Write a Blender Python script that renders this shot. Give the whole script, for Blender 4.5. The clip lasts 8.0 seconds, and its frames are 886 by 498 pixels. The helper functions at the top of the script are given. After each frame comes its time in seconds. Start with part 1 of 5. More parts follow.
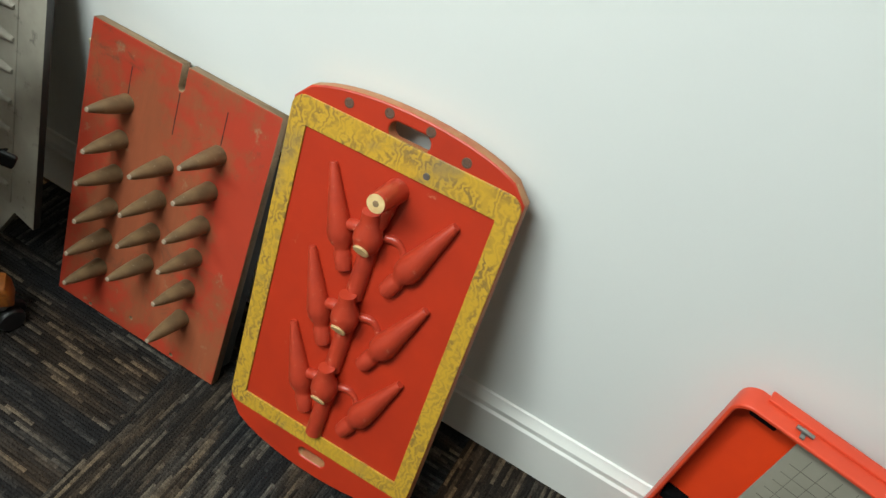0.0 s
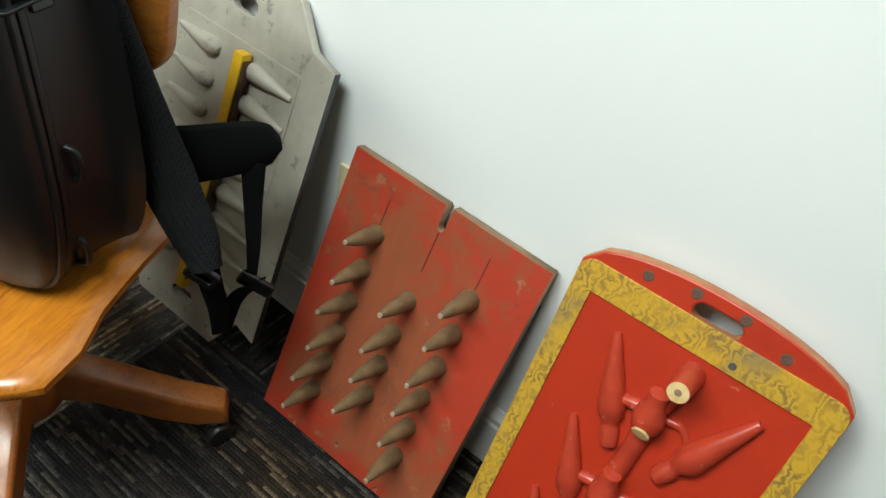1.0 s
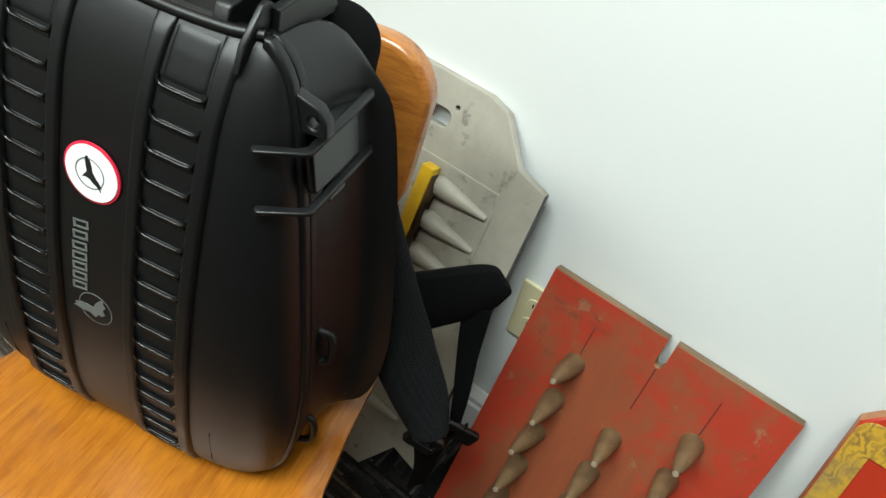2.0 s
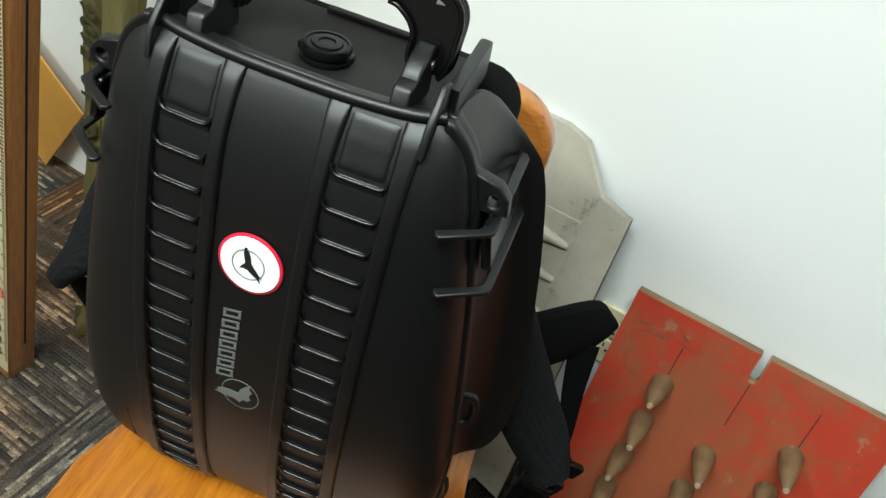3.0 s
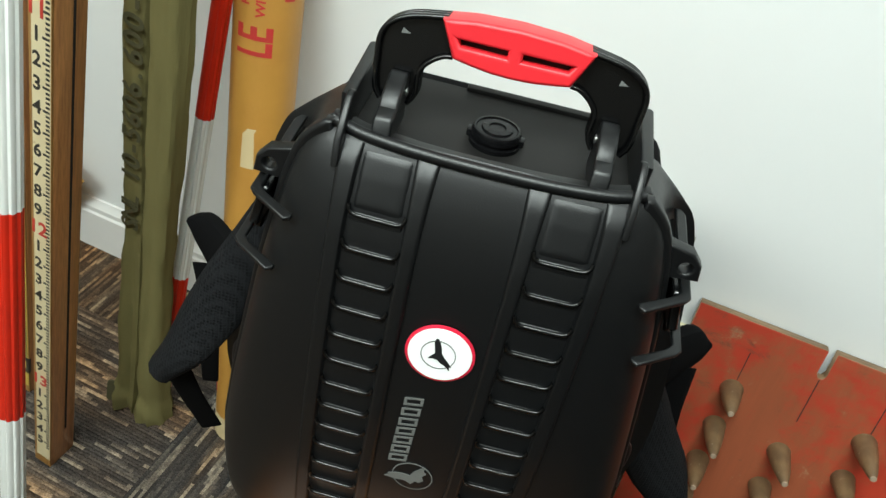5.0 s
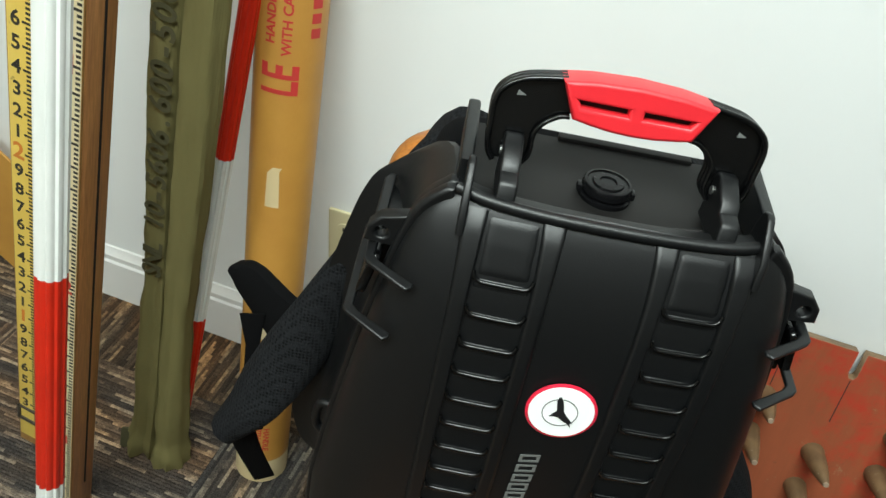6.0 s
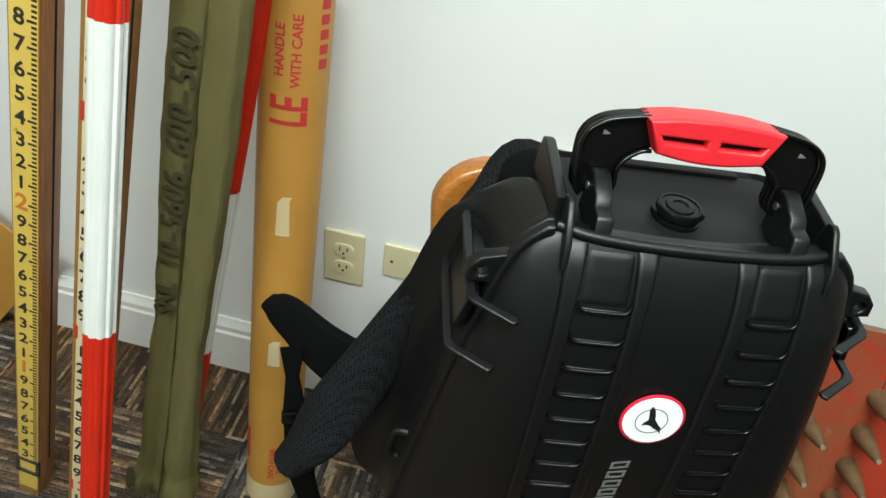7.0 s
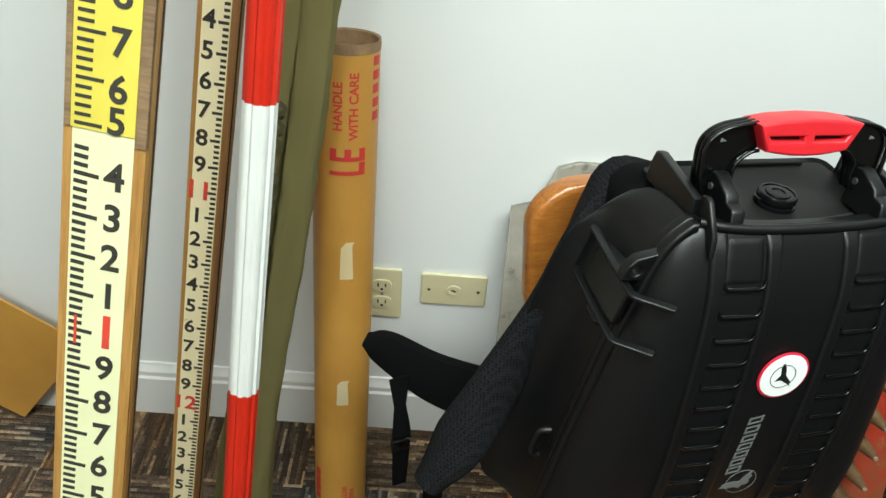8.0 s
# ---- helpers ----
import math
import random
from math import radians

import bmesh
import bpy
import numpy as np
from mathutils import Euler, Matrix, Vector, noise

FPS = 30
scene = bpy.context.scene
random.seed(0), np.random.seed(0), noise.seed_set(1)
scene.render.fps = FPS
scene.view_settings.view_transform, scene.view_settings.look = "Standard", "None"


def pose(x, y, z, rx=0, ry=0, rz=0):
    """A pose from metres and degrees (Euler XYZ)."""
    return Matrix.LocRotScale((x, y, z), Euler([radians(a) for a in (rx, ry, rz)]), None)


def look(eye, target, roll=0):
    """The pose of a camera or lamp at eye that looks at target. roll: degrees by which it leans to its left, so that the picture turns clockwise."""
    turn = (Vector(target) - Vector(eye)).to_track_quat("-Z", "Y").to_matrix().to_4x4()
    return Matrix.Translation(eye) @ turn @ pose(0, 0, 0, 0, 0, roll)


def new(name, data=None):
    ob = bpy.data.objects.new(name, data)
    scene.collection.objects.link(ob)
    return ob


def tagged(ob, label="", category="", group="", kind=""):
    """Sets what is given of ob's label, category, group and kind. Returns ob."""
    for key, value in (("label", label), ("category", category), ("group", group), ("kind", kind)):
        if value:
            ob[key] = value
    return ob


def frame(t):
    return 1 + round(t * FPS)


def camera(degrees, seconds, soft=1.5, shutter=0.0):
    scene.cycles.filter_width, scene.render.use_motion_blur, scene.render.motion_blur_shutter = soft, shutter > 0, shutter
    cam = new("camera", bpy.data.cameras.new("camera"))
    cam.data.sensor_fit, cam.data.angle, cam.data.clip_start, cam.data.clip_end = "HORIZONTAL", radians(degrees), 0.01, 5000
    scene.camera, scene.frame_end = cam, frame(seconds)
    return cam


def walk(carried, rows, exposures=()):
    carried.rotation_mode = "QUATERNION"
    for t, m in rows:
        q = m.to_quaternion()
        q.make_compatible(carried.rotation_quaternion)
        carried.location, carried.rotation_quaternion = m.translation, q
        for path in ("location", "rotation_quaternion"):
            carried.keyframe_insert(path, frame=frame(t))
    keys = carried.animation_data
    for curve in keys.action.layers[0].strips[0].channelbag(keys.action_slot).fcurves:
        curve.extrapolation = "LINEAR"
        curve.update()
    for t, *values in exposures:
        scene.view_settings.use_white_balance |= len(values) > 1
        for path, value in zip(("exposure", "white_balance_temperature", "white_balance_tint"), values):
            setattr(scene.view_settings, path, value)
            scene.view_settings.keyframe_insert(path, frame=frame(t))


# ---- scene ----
cam = camera(60.8, 8.0)
PATH = [
    (0, (0.509, 0.594, 1.194), (0.091, 1.886, -0.274), 15.8),
    (0.5, (0.358, 0.584, 1.186), (-0.179, 1.866, -0.252), 15.4),
    (1, (0.208, 0.565, 1.187), (-0.455, 1.842, -0.201), 14.4),
    (1.5, (-0.013, 0.564, 1.185), (-0.689, 1.866, -0.175), 15.3),
    (2, (-0.13, 0.552, 1.175), (-0.815, 1.837, -0.196), 13.8),
    (3.5, (-0.326, 0.49, 1.192), (-0.915, 1.815, -0.186), 9.9),
    (4, (-0.364, 0.472, 1.2), (-0.921, 1.819, -0.169), 9.3),
    (4.5, (-0.393, 0.461, 1.204), (-0.92, 1.828, -0.158), 8.9),
    (6, (-0.556, 0.444, 1.221), (-0.921, 1.875, -0.128), 8.4),
    (6.5, (-0.612, 0.432, 1.239), (-0.89, 1.882, -0.11), 8.4),
    (7, (-0.673, 0.411, 1.251), (-0.841, 1.881, -0.095), 8.7),
    (7.5, (-0.749, 0.377, 1.253), (-0.824, 1.864, -0.082), 8.2),
    (8, (-0.854, 0.328, 1.286), (-0.826, 1.865, 0.007), 4.7),
]
walk(cam, [(t, look(eye, target, roll)) for t, eye, target, roll in PATH], [(0, 0.12), (2, 0.06), (4.5, 0.0), (8, -0.12)])

# ---- world and lights ----
world = bpy.data.worlds.new("room_world")
scene.world = world
world.use_nodes = True
world.node_tree.nodes["Background"].inputs[0].default_value = (0.75, 0.85, 1.0, 1)
world.node_tree.nodes["Background"].inputs[1].default_value = 0.0


def ceiling_lamp(x, y, sx, sy, watts):
    d = bpy.data.lights.new("troffer_light", "AREA")
    d.shape, d.size, d.size_y, d.energy = "RECTANGLE", sx, sy, watts
    d.color = (0.885, 1.0, 0.955)
    o = new("troffer_light", d)
    o.location = (x, y, 2.615)
    return o


ceiling_lamp(-0.35, 0.02, 1.15, 0.55, 66)
ceiling_lamp(-1.45, -0.80, 1.15, 0.55, 52)


# ---- materials ----
def nodes_of(name):
    m = bpy.data.materials.new(name)
    m.use_nodes = True
    nt = m.node_tree
    return m, nt, nt.nodes["Principled BSDF"]


def coords(nt, scale=(1, 1, 1), kind="Object", rot=(0, 0, 0)):
    tc = nt.nodes.new("ShaderNodeTexCoord")
    mp = nt.nodes.new("ShaderNodeMapping")
    mp.inputs["Scale"].default_value = scale
    mp.inputs["Rotation"].default_value = rot
    nt.links.new(tc.outputs[kind], mp.inputs[0])
    return mp.outputs[0]


def noise_tex(nt, vec, scale, detail=4, rough=0.6, dist=0.0):
    n = nt.nodes.new("ShaderNodeTexNoise")
    n.inputs["Scale"].default_value, n.inputs["Detail"].default_value = scale, detail
    n.inputs["Roughness"].default_value, n.inputs["Distortion"].default_value = rough, dist
    nt.links.new(vec, n.inputs["Vector"])
    return n.outputs["Fac"]


def ramp(nt, fac, stops):
    r = nt.nodes.new("ShaderNodeValToRGB")
    e = r.color_ramp.elements
    while len(e) < len(stops):
        e.new(0.5)
    for k, (p, c) in zip(e, stops):
        k.position, k.color = p, (*c, 1)
    nt.links.new(fac, r.inputs[0])
    return r.outputs[0]


def mixc(nt, fac, a, b, mode="MIX"):
    m = nt.nodes.new("ShaderNodeMix")
    m.data_type, m.blend_type = "RGBA", mode
    if isinstance(fac, float):
        m.inputs[0].default_value = fac
    else:
        nt.links.new(fac, m.inputs[0])
    for k, v in ((6, a), (7, b)):
        if isinstance(v, tuple):
            m.inputs[k].default_value = (*v, 1)
        else:
            nt.links.new(v, m.inputs[k])
    return m.outputs[2]


def maths(nt, op, a, b=0.0):
    m = nt.nodes.new("ShaderNodeMath")
    m.operation = op
    for k, v in ((0, a), (1, b)):
        if isinstance(v, (int, float)):
            m.inputs[k].default_value = v
        else:
            nt.links.new(v, m.inputs[k])
    return m.outputs[0]


def bump(nt, bsdf, height, strength, dist=0.002):
    b = nt.nodes.new("ShaderNodeBump")
    b.inputs["Strength"].default_value, b.inputs["Distance"].default_value = strength, dist
    nt.links.new(height, b.inputs["Height"])
    nt.links.new(b.outputs[0], bsdf.inputs["Normal"])


def plain(name, a, b=None, rough=0.5, metal=0.0, big=4.0, fine=220.0, bumps=0.15, spec=0.5, stain=None, amount=0.0, rvar=0.12):
    """Surface with two scales of colour change, optional worn patches, fine relief and uneven gloss."""
    m, nt, p = nodes_of(name)
    v = coords(nt)
    b = b or tuple(c * 0.8 for c in a)
    n1, n2 = noise_tex(nt, v, big, 5), noise_tex(nt, v, fine, 3)
    c = mixc(nt, ramp(nt, n1, [(0.35, (0, 0, 0)), (0.68, (1, 1, 1))]), a, b)
    if stain:
        n3 = noise_tex(nt, v, big * 3.1, 8, 0.72)
        c = mixc(nt, ramp(nt, n3, [(0.62 - amount, (0, 0, 0)), (0.70 - amount * 0.6, (1, 1, 1))]), c, stain)
    nt.links.new(c, p.inputs["Base Color"])
    nt.links.new(maths(nt, "ADD", maths(nt, "MULTIPLY", n1, rvar), rough - rvar / 2), p.inputs["Roughness"])
    p.inputs["Metallic"].default_value = metal
    p.inputs["Specular IOR Level"].default_value = spec
    bump(nt, p, n2, bumps, 0.0012)
    return m


def wood(name, light, dark, scale=(30, 30, 2.2), rough=0.35, coat=0.0, wear=None):
    m, nt, p = nodes_of(name)
    v = coords(nt, scale)
    n1 = noise_tex(nt, v, 1.6, 8, 0.65, 0.8)
    n2 = noise_tex(nt, coords(nt, tuple(s * 6 for s in scale)), 2.0, 4)
    c = ramp(nt, n1, [(0.3, dark), (0.48, tuple((a + b) / 2 for a, b in zip(light, dark))), (0.62, light)])
    c = mixc(nt, 0.35, c, ramp(nt, n2, [(0.35, tuple(d * 0.6 for d in dark)), (0.6, light)]))
    if wear:
        n3 = noise_tex(nt, coords(nt), 9.0, 8, 0.7)
        c = mixc(nt, ramp(nt, n3, [(0.56, (0, 0, 0)), (0.68, (1, 1, 1))]), c, wear)
    nt.links.new(c, p.inputs["Base Color"])
    nt.links.new(maths(nt, "ADD", maths(nt, "MULTIPLY", n1, 0.2), rough - 0.1), p.inputs["Roughness"])
    p.inputs["Coat Weight"].default_value = coat
    p.inputs["Coat Roughness"].default_value = 0.25
    bump(nt, p, n2, 0.12, 0.001)
    return m


def carpet_material():
    """Quarter-turned carpet tiles with stripes of looped yarn."""
    m, nt, p = nodes_of("carpet_loops")
    tc = nt.nodes.new("ShaderNodeTexCoord")
    sep = nt.nodes.new("ShaderNodeSeparateXYZ")
    nt.links.new(tc.outputs["Object"], sep.inputs[0])
    x, y = sep.outputs[0], sep.outputs[1]
    tile = 0.5
    ix = maths(nt, "FLOOR", maths(nt, "DIVIDE", maths(nt, "ADD", x, 10.07), tile))
    iy = maths(nt, "FLOOR", maths(nt, "DIVIDE", maths(nt, "ADD", y, 10.36), tile))
    par = maths(nt, "MODULO", maths(nt, "ADD", ix, iy), 2.0)

    def pick(a, b):
        k = nt.nodes.new("ShaderNodeMix")
        nt.links.new(par, k.inputs[0]), nt.links.new(a, k.inputs[2]), nt.links.new(b, k.inputs[3])
        return k.outputs[0]

    across, along = pick(x, y), pick(y, x)
    row = maths(nt, "FLOOR", maths(nt, "DIVIDE", across, 0.0060))
    comb = nt.nodes.new("ShaderNodeCombineXYZ")
    nt.links.new(row, comb.inputs[0])
    nt.links.new(maths(nt, "FLOOR", maths(nt, "MULTIPLY", maths(nt, "ADD", along, maths(nt, "MULTIPLY", row, 0.37)), 17.0)), comb.inputs[1])
    nt.links.new(maths(nt, "ADD", maths(nt, "MULTIPLY", ix, 3.7), maths(nt, "MULTIPLY", iy, 7.3)), comb.inputs[2])
    wn = nt.nodes.new("ShaderNodeTexWhiteNoise")
    nt.links.new(comb.outputs[0], wn.inputs["Vector"])
    comb3 = nt.nodes.new("ShaderNodeCombineXYZ")
    nt.links.new(row, comb3.inputs[0])
    nt.links.new(maths(nt, "MULTIPLY", along, 70.0), comb3.inputs[1])
    dash = noise_tex(nt, comb3.outputs[0], 0.93, 1, 0.5)
    stripe = maths(nt, "ADD", maths(nt, "MULTIPLY", wn.outputs["Value"], 0.75), maths(nt, "MULTIPLY", dash, 0.35))
    comb2 = nt.nodes.new("ShaderNodeCombineXYZ")
    nt.links.new(maths(nt, "MULTIPLY", row, 0.11), comb2.inputs[0])
    nt.links.new(maths(nt, "MULTIPLY", along, 3.0), comb2.inputs[1])
    nt.links.new(maths(nt, "ADD", maths(nt, "MULTIPLY", ix, 5.1), maths(nt, "MULTIPLY", iy, 2.9)), comb2.inputs[2])
    patch = noise_tex(nt, comb2.outputs[0], 0.9, 2, 0.5)
    dark = ramp(nt, stripe, [(0.15, (0.015, 0.0135, 0.013)), (0.48, (0.023, 0.0205, 0.0195)), (0.70, (0.037, 0.032, 0.029)), (0.82, (0.068, 0.059, 0.050)), (0.95, (0.150, 0.130, 0.105))])
    dark = mixc(nt, 0.10, dark, (0.031, 0.0275, 0.0255))
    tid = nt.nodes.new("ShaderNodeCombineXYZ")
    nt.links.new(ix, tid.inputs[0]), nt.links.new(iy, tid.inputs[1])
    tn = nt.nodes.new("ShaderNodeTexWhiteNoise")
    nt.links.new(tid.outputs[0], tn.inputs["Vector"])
    # Stronger light in the west is put into the colour of those tiles.
    west_lift = maths(nt, "LESS_THAN", ix, 18.5)
    shade = maths(nt, "ADD", maths(nt, "MULTIPLY", tn.outputs["Value"], 0.4), maths(nt, "MULTIPLY", west_lift, 0.6))
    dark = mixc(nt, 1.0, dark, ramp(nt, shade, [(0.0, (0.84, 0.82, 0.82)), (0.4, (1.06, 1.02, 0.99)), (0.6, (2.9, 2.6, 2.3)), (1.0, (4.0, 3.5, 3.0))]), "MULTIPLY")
    hue = nt.nodes.new("ShaderNodeTexWhiteNoise")
    hue.noise_dimensions = "1D"
    nt.links.new(maths(nt, "ADD", maths(nt, "MULTIPLY", ix, 1.7), maths(nt, "MULTIPLY", iy, 3.1)), hue.inputs["W"])
    dark = mixc(nt, 1.0, dark, ramp(nt, hue.outputs["Value"], [(0.2, (0.92, 1.0, 1.06)), (0.45, (1, 1, 1)), (0.8, (1.14, 1.0, 0.82))]), "MULTIPLY")
    tint = ramp(nt, patch, [(0.36, (0.70, 0.76, 0.84)), (0.5, (0.98, 0.95, 0.93)), (0.64, (1.25, 1.0, 0.78))])
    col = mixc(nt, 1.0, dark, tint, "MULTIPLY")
    loops = nt.nodes.new("ShaderNodeTexVoronoi")
    loops.inputs["Scale"].default_value = 270.0
    nt.links.new(tc.outputs["Object"], loops.inputs["Vector"])
    col = mixc(nt, 0.5, col, mixc(nt, 1.0, col, ramp(nt, loops.outputs["Distance"], [(0.0, (1.5, 1.5, 1.5)), (0.6, (0.45, 0.45, 0.45))]), "MULTIPLY"))
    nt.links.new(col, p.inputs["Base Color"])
    p.inputs["Roughness"].default_value = 0.95
    p.inputs["Specular IOR Level"].default_value = 0.1
    rib = maths(nt, "ABSOLUTE", maths(nt, "SUBTRACT", maths(nt, "FRACT", maths(nt, "DIVIDE", across, 0.0060)), 0.5))
    h = maths(nt, "SUBTRACT", maths(nt, "MULTIPLY", loops.outputs["Distance"], -0.8), rib)
    bump(nt, p, h, 0.8, 0.004)
    return m


def painted_thorn():
    """Faded red paint rubbed through to brown wood in the middle."""
    m, nt, p = nodes_of("rubbed_red_paint")
    v = coords(nt)
    n1, n2 = noise_tex(nt, v, 5.0, 6, 0.65), noise_tex(nt, v, 26.0, 8, 0.75)
    n3 = noise_tex(nt, coords(nt, (60, 60, 6)), 1.5, 5)
    sep = nt.nodes.new("ShaderNodeSeparateXYZ")
    nt.links.new(v, sep.inputs[0])
    dx = maths(nt, "ABSOLUTE", maths(nt, "SUBTRACT", sep.outputs[0], 0.165))
    dz = maths(nt, "ABSOLUTE", maths(nt, "SUBTRACT", sep.outputs[2], 0.24))
    inside = maths(nt, "MAXIMUM", maths(nt, "MULTIPLY", dx, 1.4), dz)
    rub = maths(nt, "ADD", maths(nt, "SUBTRACT", 0.240, inside), maths(nt, "MULTIPLY", maths(nt, "SUBTRACT", n1, 0.5), 0.8))
    rub = maths(nt, "ADD", rub, maths(nt, "MULTIPLY", maths(nt, "SUBTRACT", n2, 0.5), 0.45))
    red = mixc(nt, n1, (0.43, 0.040, 0.017), (0.29, 0.034, 0.017))
    brown = mixc(nt, n3, (0.32, 0.086, 0.036), (0.18, 0.064, 0.028))
    c = mixc(nt, ramp(nt, rub, [(0.0, (0, 0, 0)), (0.10, (0.85, 0.85, 0.85))]), red, brown)
    c = mixc(nt, ramp(nt, n2, [(0.60, (0, 0, 0)), (0.70, (0.65, 0.65, 0.65))]), c, (0.30, 0.21, 0.12))
    n4 = noise_tex(nt, coords(nt, (1, 1, 1)), 11.0, 8, 0.8, 1.2)
    c = mixc(nt, ramp(nt, n4, [(0.30, (0.75, 0.75, 0.75)), (0.42, (0, 0, 0))]), c, (0.095, 0.050, 0.030))
    nt.links.new(c, p.inputs["Base Color"])
    nt.links.new(maths(nt, "ADD", maths(nt, "MULTIPLY", n2, 0.30), 0.38), p.inputs["Roughness"])
    p.inputs["Specular IOR Level"].default_value = 0.32
    bump(nt, p, n2, 0.3, 0.001)
    return m


def marbled():
    """Yellow paint combed into a brown burl pattern."""
    m, nt, p = nodes_of("combed_yellow_paint")
    v = coords(nt)
    n1 = noise_tex(nt, v, 14.0, 3, 0.5, 2.2)
    w = nt.nodes.new("ShaderNodeTexWave")
    w.inputs["Scale"].default_value, w.inputs["Distortion"].default_value = 26.0, 15.0
    w.inputs["Detail"].default_value, w.inputs["Detail Scale"].default_value = 3.0, 2.2
    nt.links.new(v, w.inputs["Vector"])
    c = ramp(nt, w.outputs["Fac"], [(0.1, (0.20, 0.115, 0.035)), (0.45, (0.36, 0.205, 0.034)), (0.85, (0.52, 0.305, 0.030))])
    c = mixc(nt, ramp(nt, n1, [(0.35, (0, 0, 0)), (0.6, (0.8, 0.8, 0.8))]), c, (0.50, 0.29, 0.026))
    n2 = noise_tex(nt, v, 8.0, 6, 0.7)
    c = mixc(nt, ramp(nt, n2, [(0.54, (0, 0, 0)), (0.68, (0.7, 0.7, 0.7))]), c, (0.22, 0.155, 0.075))
    nt.links.new(c, p.inputs["Base Color"])
    p.inputs["Roughness"].default_value = 0.4
    bump(nt, p, w.outputs["Fac"], 0.1, 0.0008)
    return m


def cloth(name, a, b, weave=900.0, rough=0.95, cells=0.0):
    m, nt, p = nodes_of(name)
    v = coords(nt)
    n1 = noise_tex(nt, v, 7.0, 5)
    col = mixc(nt, n1, a, b)
    p.inputs["Roughness"].default_value = rough
    p.inputs["Specular IOR Level"].default_value = 0.08
    if cells:
        vor = nt.nodes.new("ShaderNodeTexVoronoi")
        vor.inputs["Scale"].default_value, vor.inputs["Randomness"].default_value = cells, 0.25
        nt.links.new(v, vor.inputs["Vector"])
        col = mixc(nt, 1.0, col, ramp(nt, vor.outputs["Distance"], [(0.15, (0.15, 0.15, 0.15)), (0.55, (1.7, 1.7, 1.7))]), "MULTIPLY")
        n1 = maths(nt, "ADD", n1, maths(nt, "MULTIPLY", vor.outputs["Distance"], 2.0))
    nt.links.new(col, p.inputs["Base Color"])
    ck = nt.nodes.new("ShaderNodeTexWave")
    ck.inputs["Scale"].default_value, ck.inputs["Distortion"].default_value = weave / 6.28, 1.0
    nt.links.new(v, ck.inputs["Vector"])
    bump(nt, p, maths(nt, "ADD", maths(nt, "MULTIPLY", ck.outputs["Fac"], 0.4), n1), 0.4, 0.001)
    return m


WALL = plain("matt_wall_paint", (0.80, 0.82, 0.81), (0.77, 0.79, 0.785), 0.6, big=1.2, fine=420, bumps=0.12, rvar=0.06)
# Dark beige so that the unseen walls return little light.
BEIGE = plain("low_bounce_beige", (0.30, 0.27, 0.23), (0.27, 0.245, 0.21), 0.7, big=1.2, fine=420, bumps=0.1, rvar=0.06)
TRIM = plain("white_trim_paint", (0.80, 0.80, 0.78), (0.75, 0.75, 0.73), 0.35, big=3, bumps=0.04)
CEIL = plain("ceiling_tile_white", (0.78, 0.78, 0.76), None, 0.9, big=30, fine=300, bumps=0.4)
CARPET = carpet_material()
THORN = painted_thorn()
EDGEWOOD = wood("old_plywood_edge", (0.30, 0.19, 0.10), (0.14, 0.085, 0.05), (4, 40, 40), 0.6)
CONE = plain("greasy_brown_wood", (0.185, 0.115, 0.056), (0.105, 0.064, 0.034), 0.45, big=30, fine=160, bumps=0.2, stain=(0.33, 0.26, 0.18), amount=0.0)
CONETIP = plain("bare_tip_wood", (0.30, 0.22, 0.155), None, 0.6)
REDGLOSS = plain("orange_red_enamel", (0.44, 0.030, 0.009), (0.37, 0.025, 0.008), 0.40, big=9, fine=120, bumps=0.10, stain=(0.50, 0.14, 0.07), amount=-0.02)
REDPEG = plain("chalky_red_enamel", (0.42, 0.042, 0.018), (0.33, 0.032, 0.016), 0.30, big=22, fine=160, bumps=0.22, stain=(0.56, 0.22, 0.13), amount=0.01)
MARBLE = marbled()
RAWWOOD = plain("raw_turned_wood", (0.68, 0.50, 0.25), (0.55, 0.34, 0.15), 0.55, big=40)
RUSTRING = plain("rusty_screw_ring", (0.13, 0.060, 0.038), (0.08, 0.045, 0.03), 0.6, big=60)
WORNEDGE = plain("worn_board_edge", (0.40, 0.19, 0.080), (0.36, 0.10, 0.045), 0.6, big=26, stain=(0.47, 0.29, 0.14), amount=0.04)
HOLEMETAL = plain("dull_hole_metal", (0.10, 0.085, 0.07), None, 0.4, 0.6)
DARKHOLE = plain("dark_recess", (0.012, 0.010, 0.010), None, 0.8)
GREYPAINT = plain("pale_grey_casting", (0.38, 0.355, 0.30), (0.26, 0.24, 0.20), 0.5, big=9, fine=140, bumps=0.3, stain=(0.15, 0.14, 0.12), amount=0.05)
GREYSIDE = plain("dark_grey_matt", (0.05, 0.048, 0.046), (0.03, 0.03, 0.03), 0.7, big=20)
YELLOWBAR = plain("chrome_yellow_paint", (0.66, 0.40, 0.012), (0.50, 0.28, 0.02), 0.42, big=15, stain=(0.16, 0.085, 0.02), amount=-0.06)
BROWNCORE = plain("stained_dark_wood", (0.075, 0.040, 0.016), (0.045, 0.026, 0.012), 0.6, big=30)
SHELL = plain("black_moulded_plastic", (0.0022, 0.0026, 0.0031), (0.0017, 0.0020, 0.0024), 0.43, big=12, fine=900, bumps=0.10, rvar=0.08, spec=0.46)
SMOOTHBLACK = plain("satin_black_plastic", (0.0018, 0.0019, 0.0021), None, 0.24, big=20, fine=700, bumps=0.04, spec=0.45)
DECK = plain("matt_black_deck", (0.0040, 0.0037, 0.0035), (0.0056, 0.0050, 0.0046), 0.62, big=14, fine=500, bumps=0.12, spec=0.30)
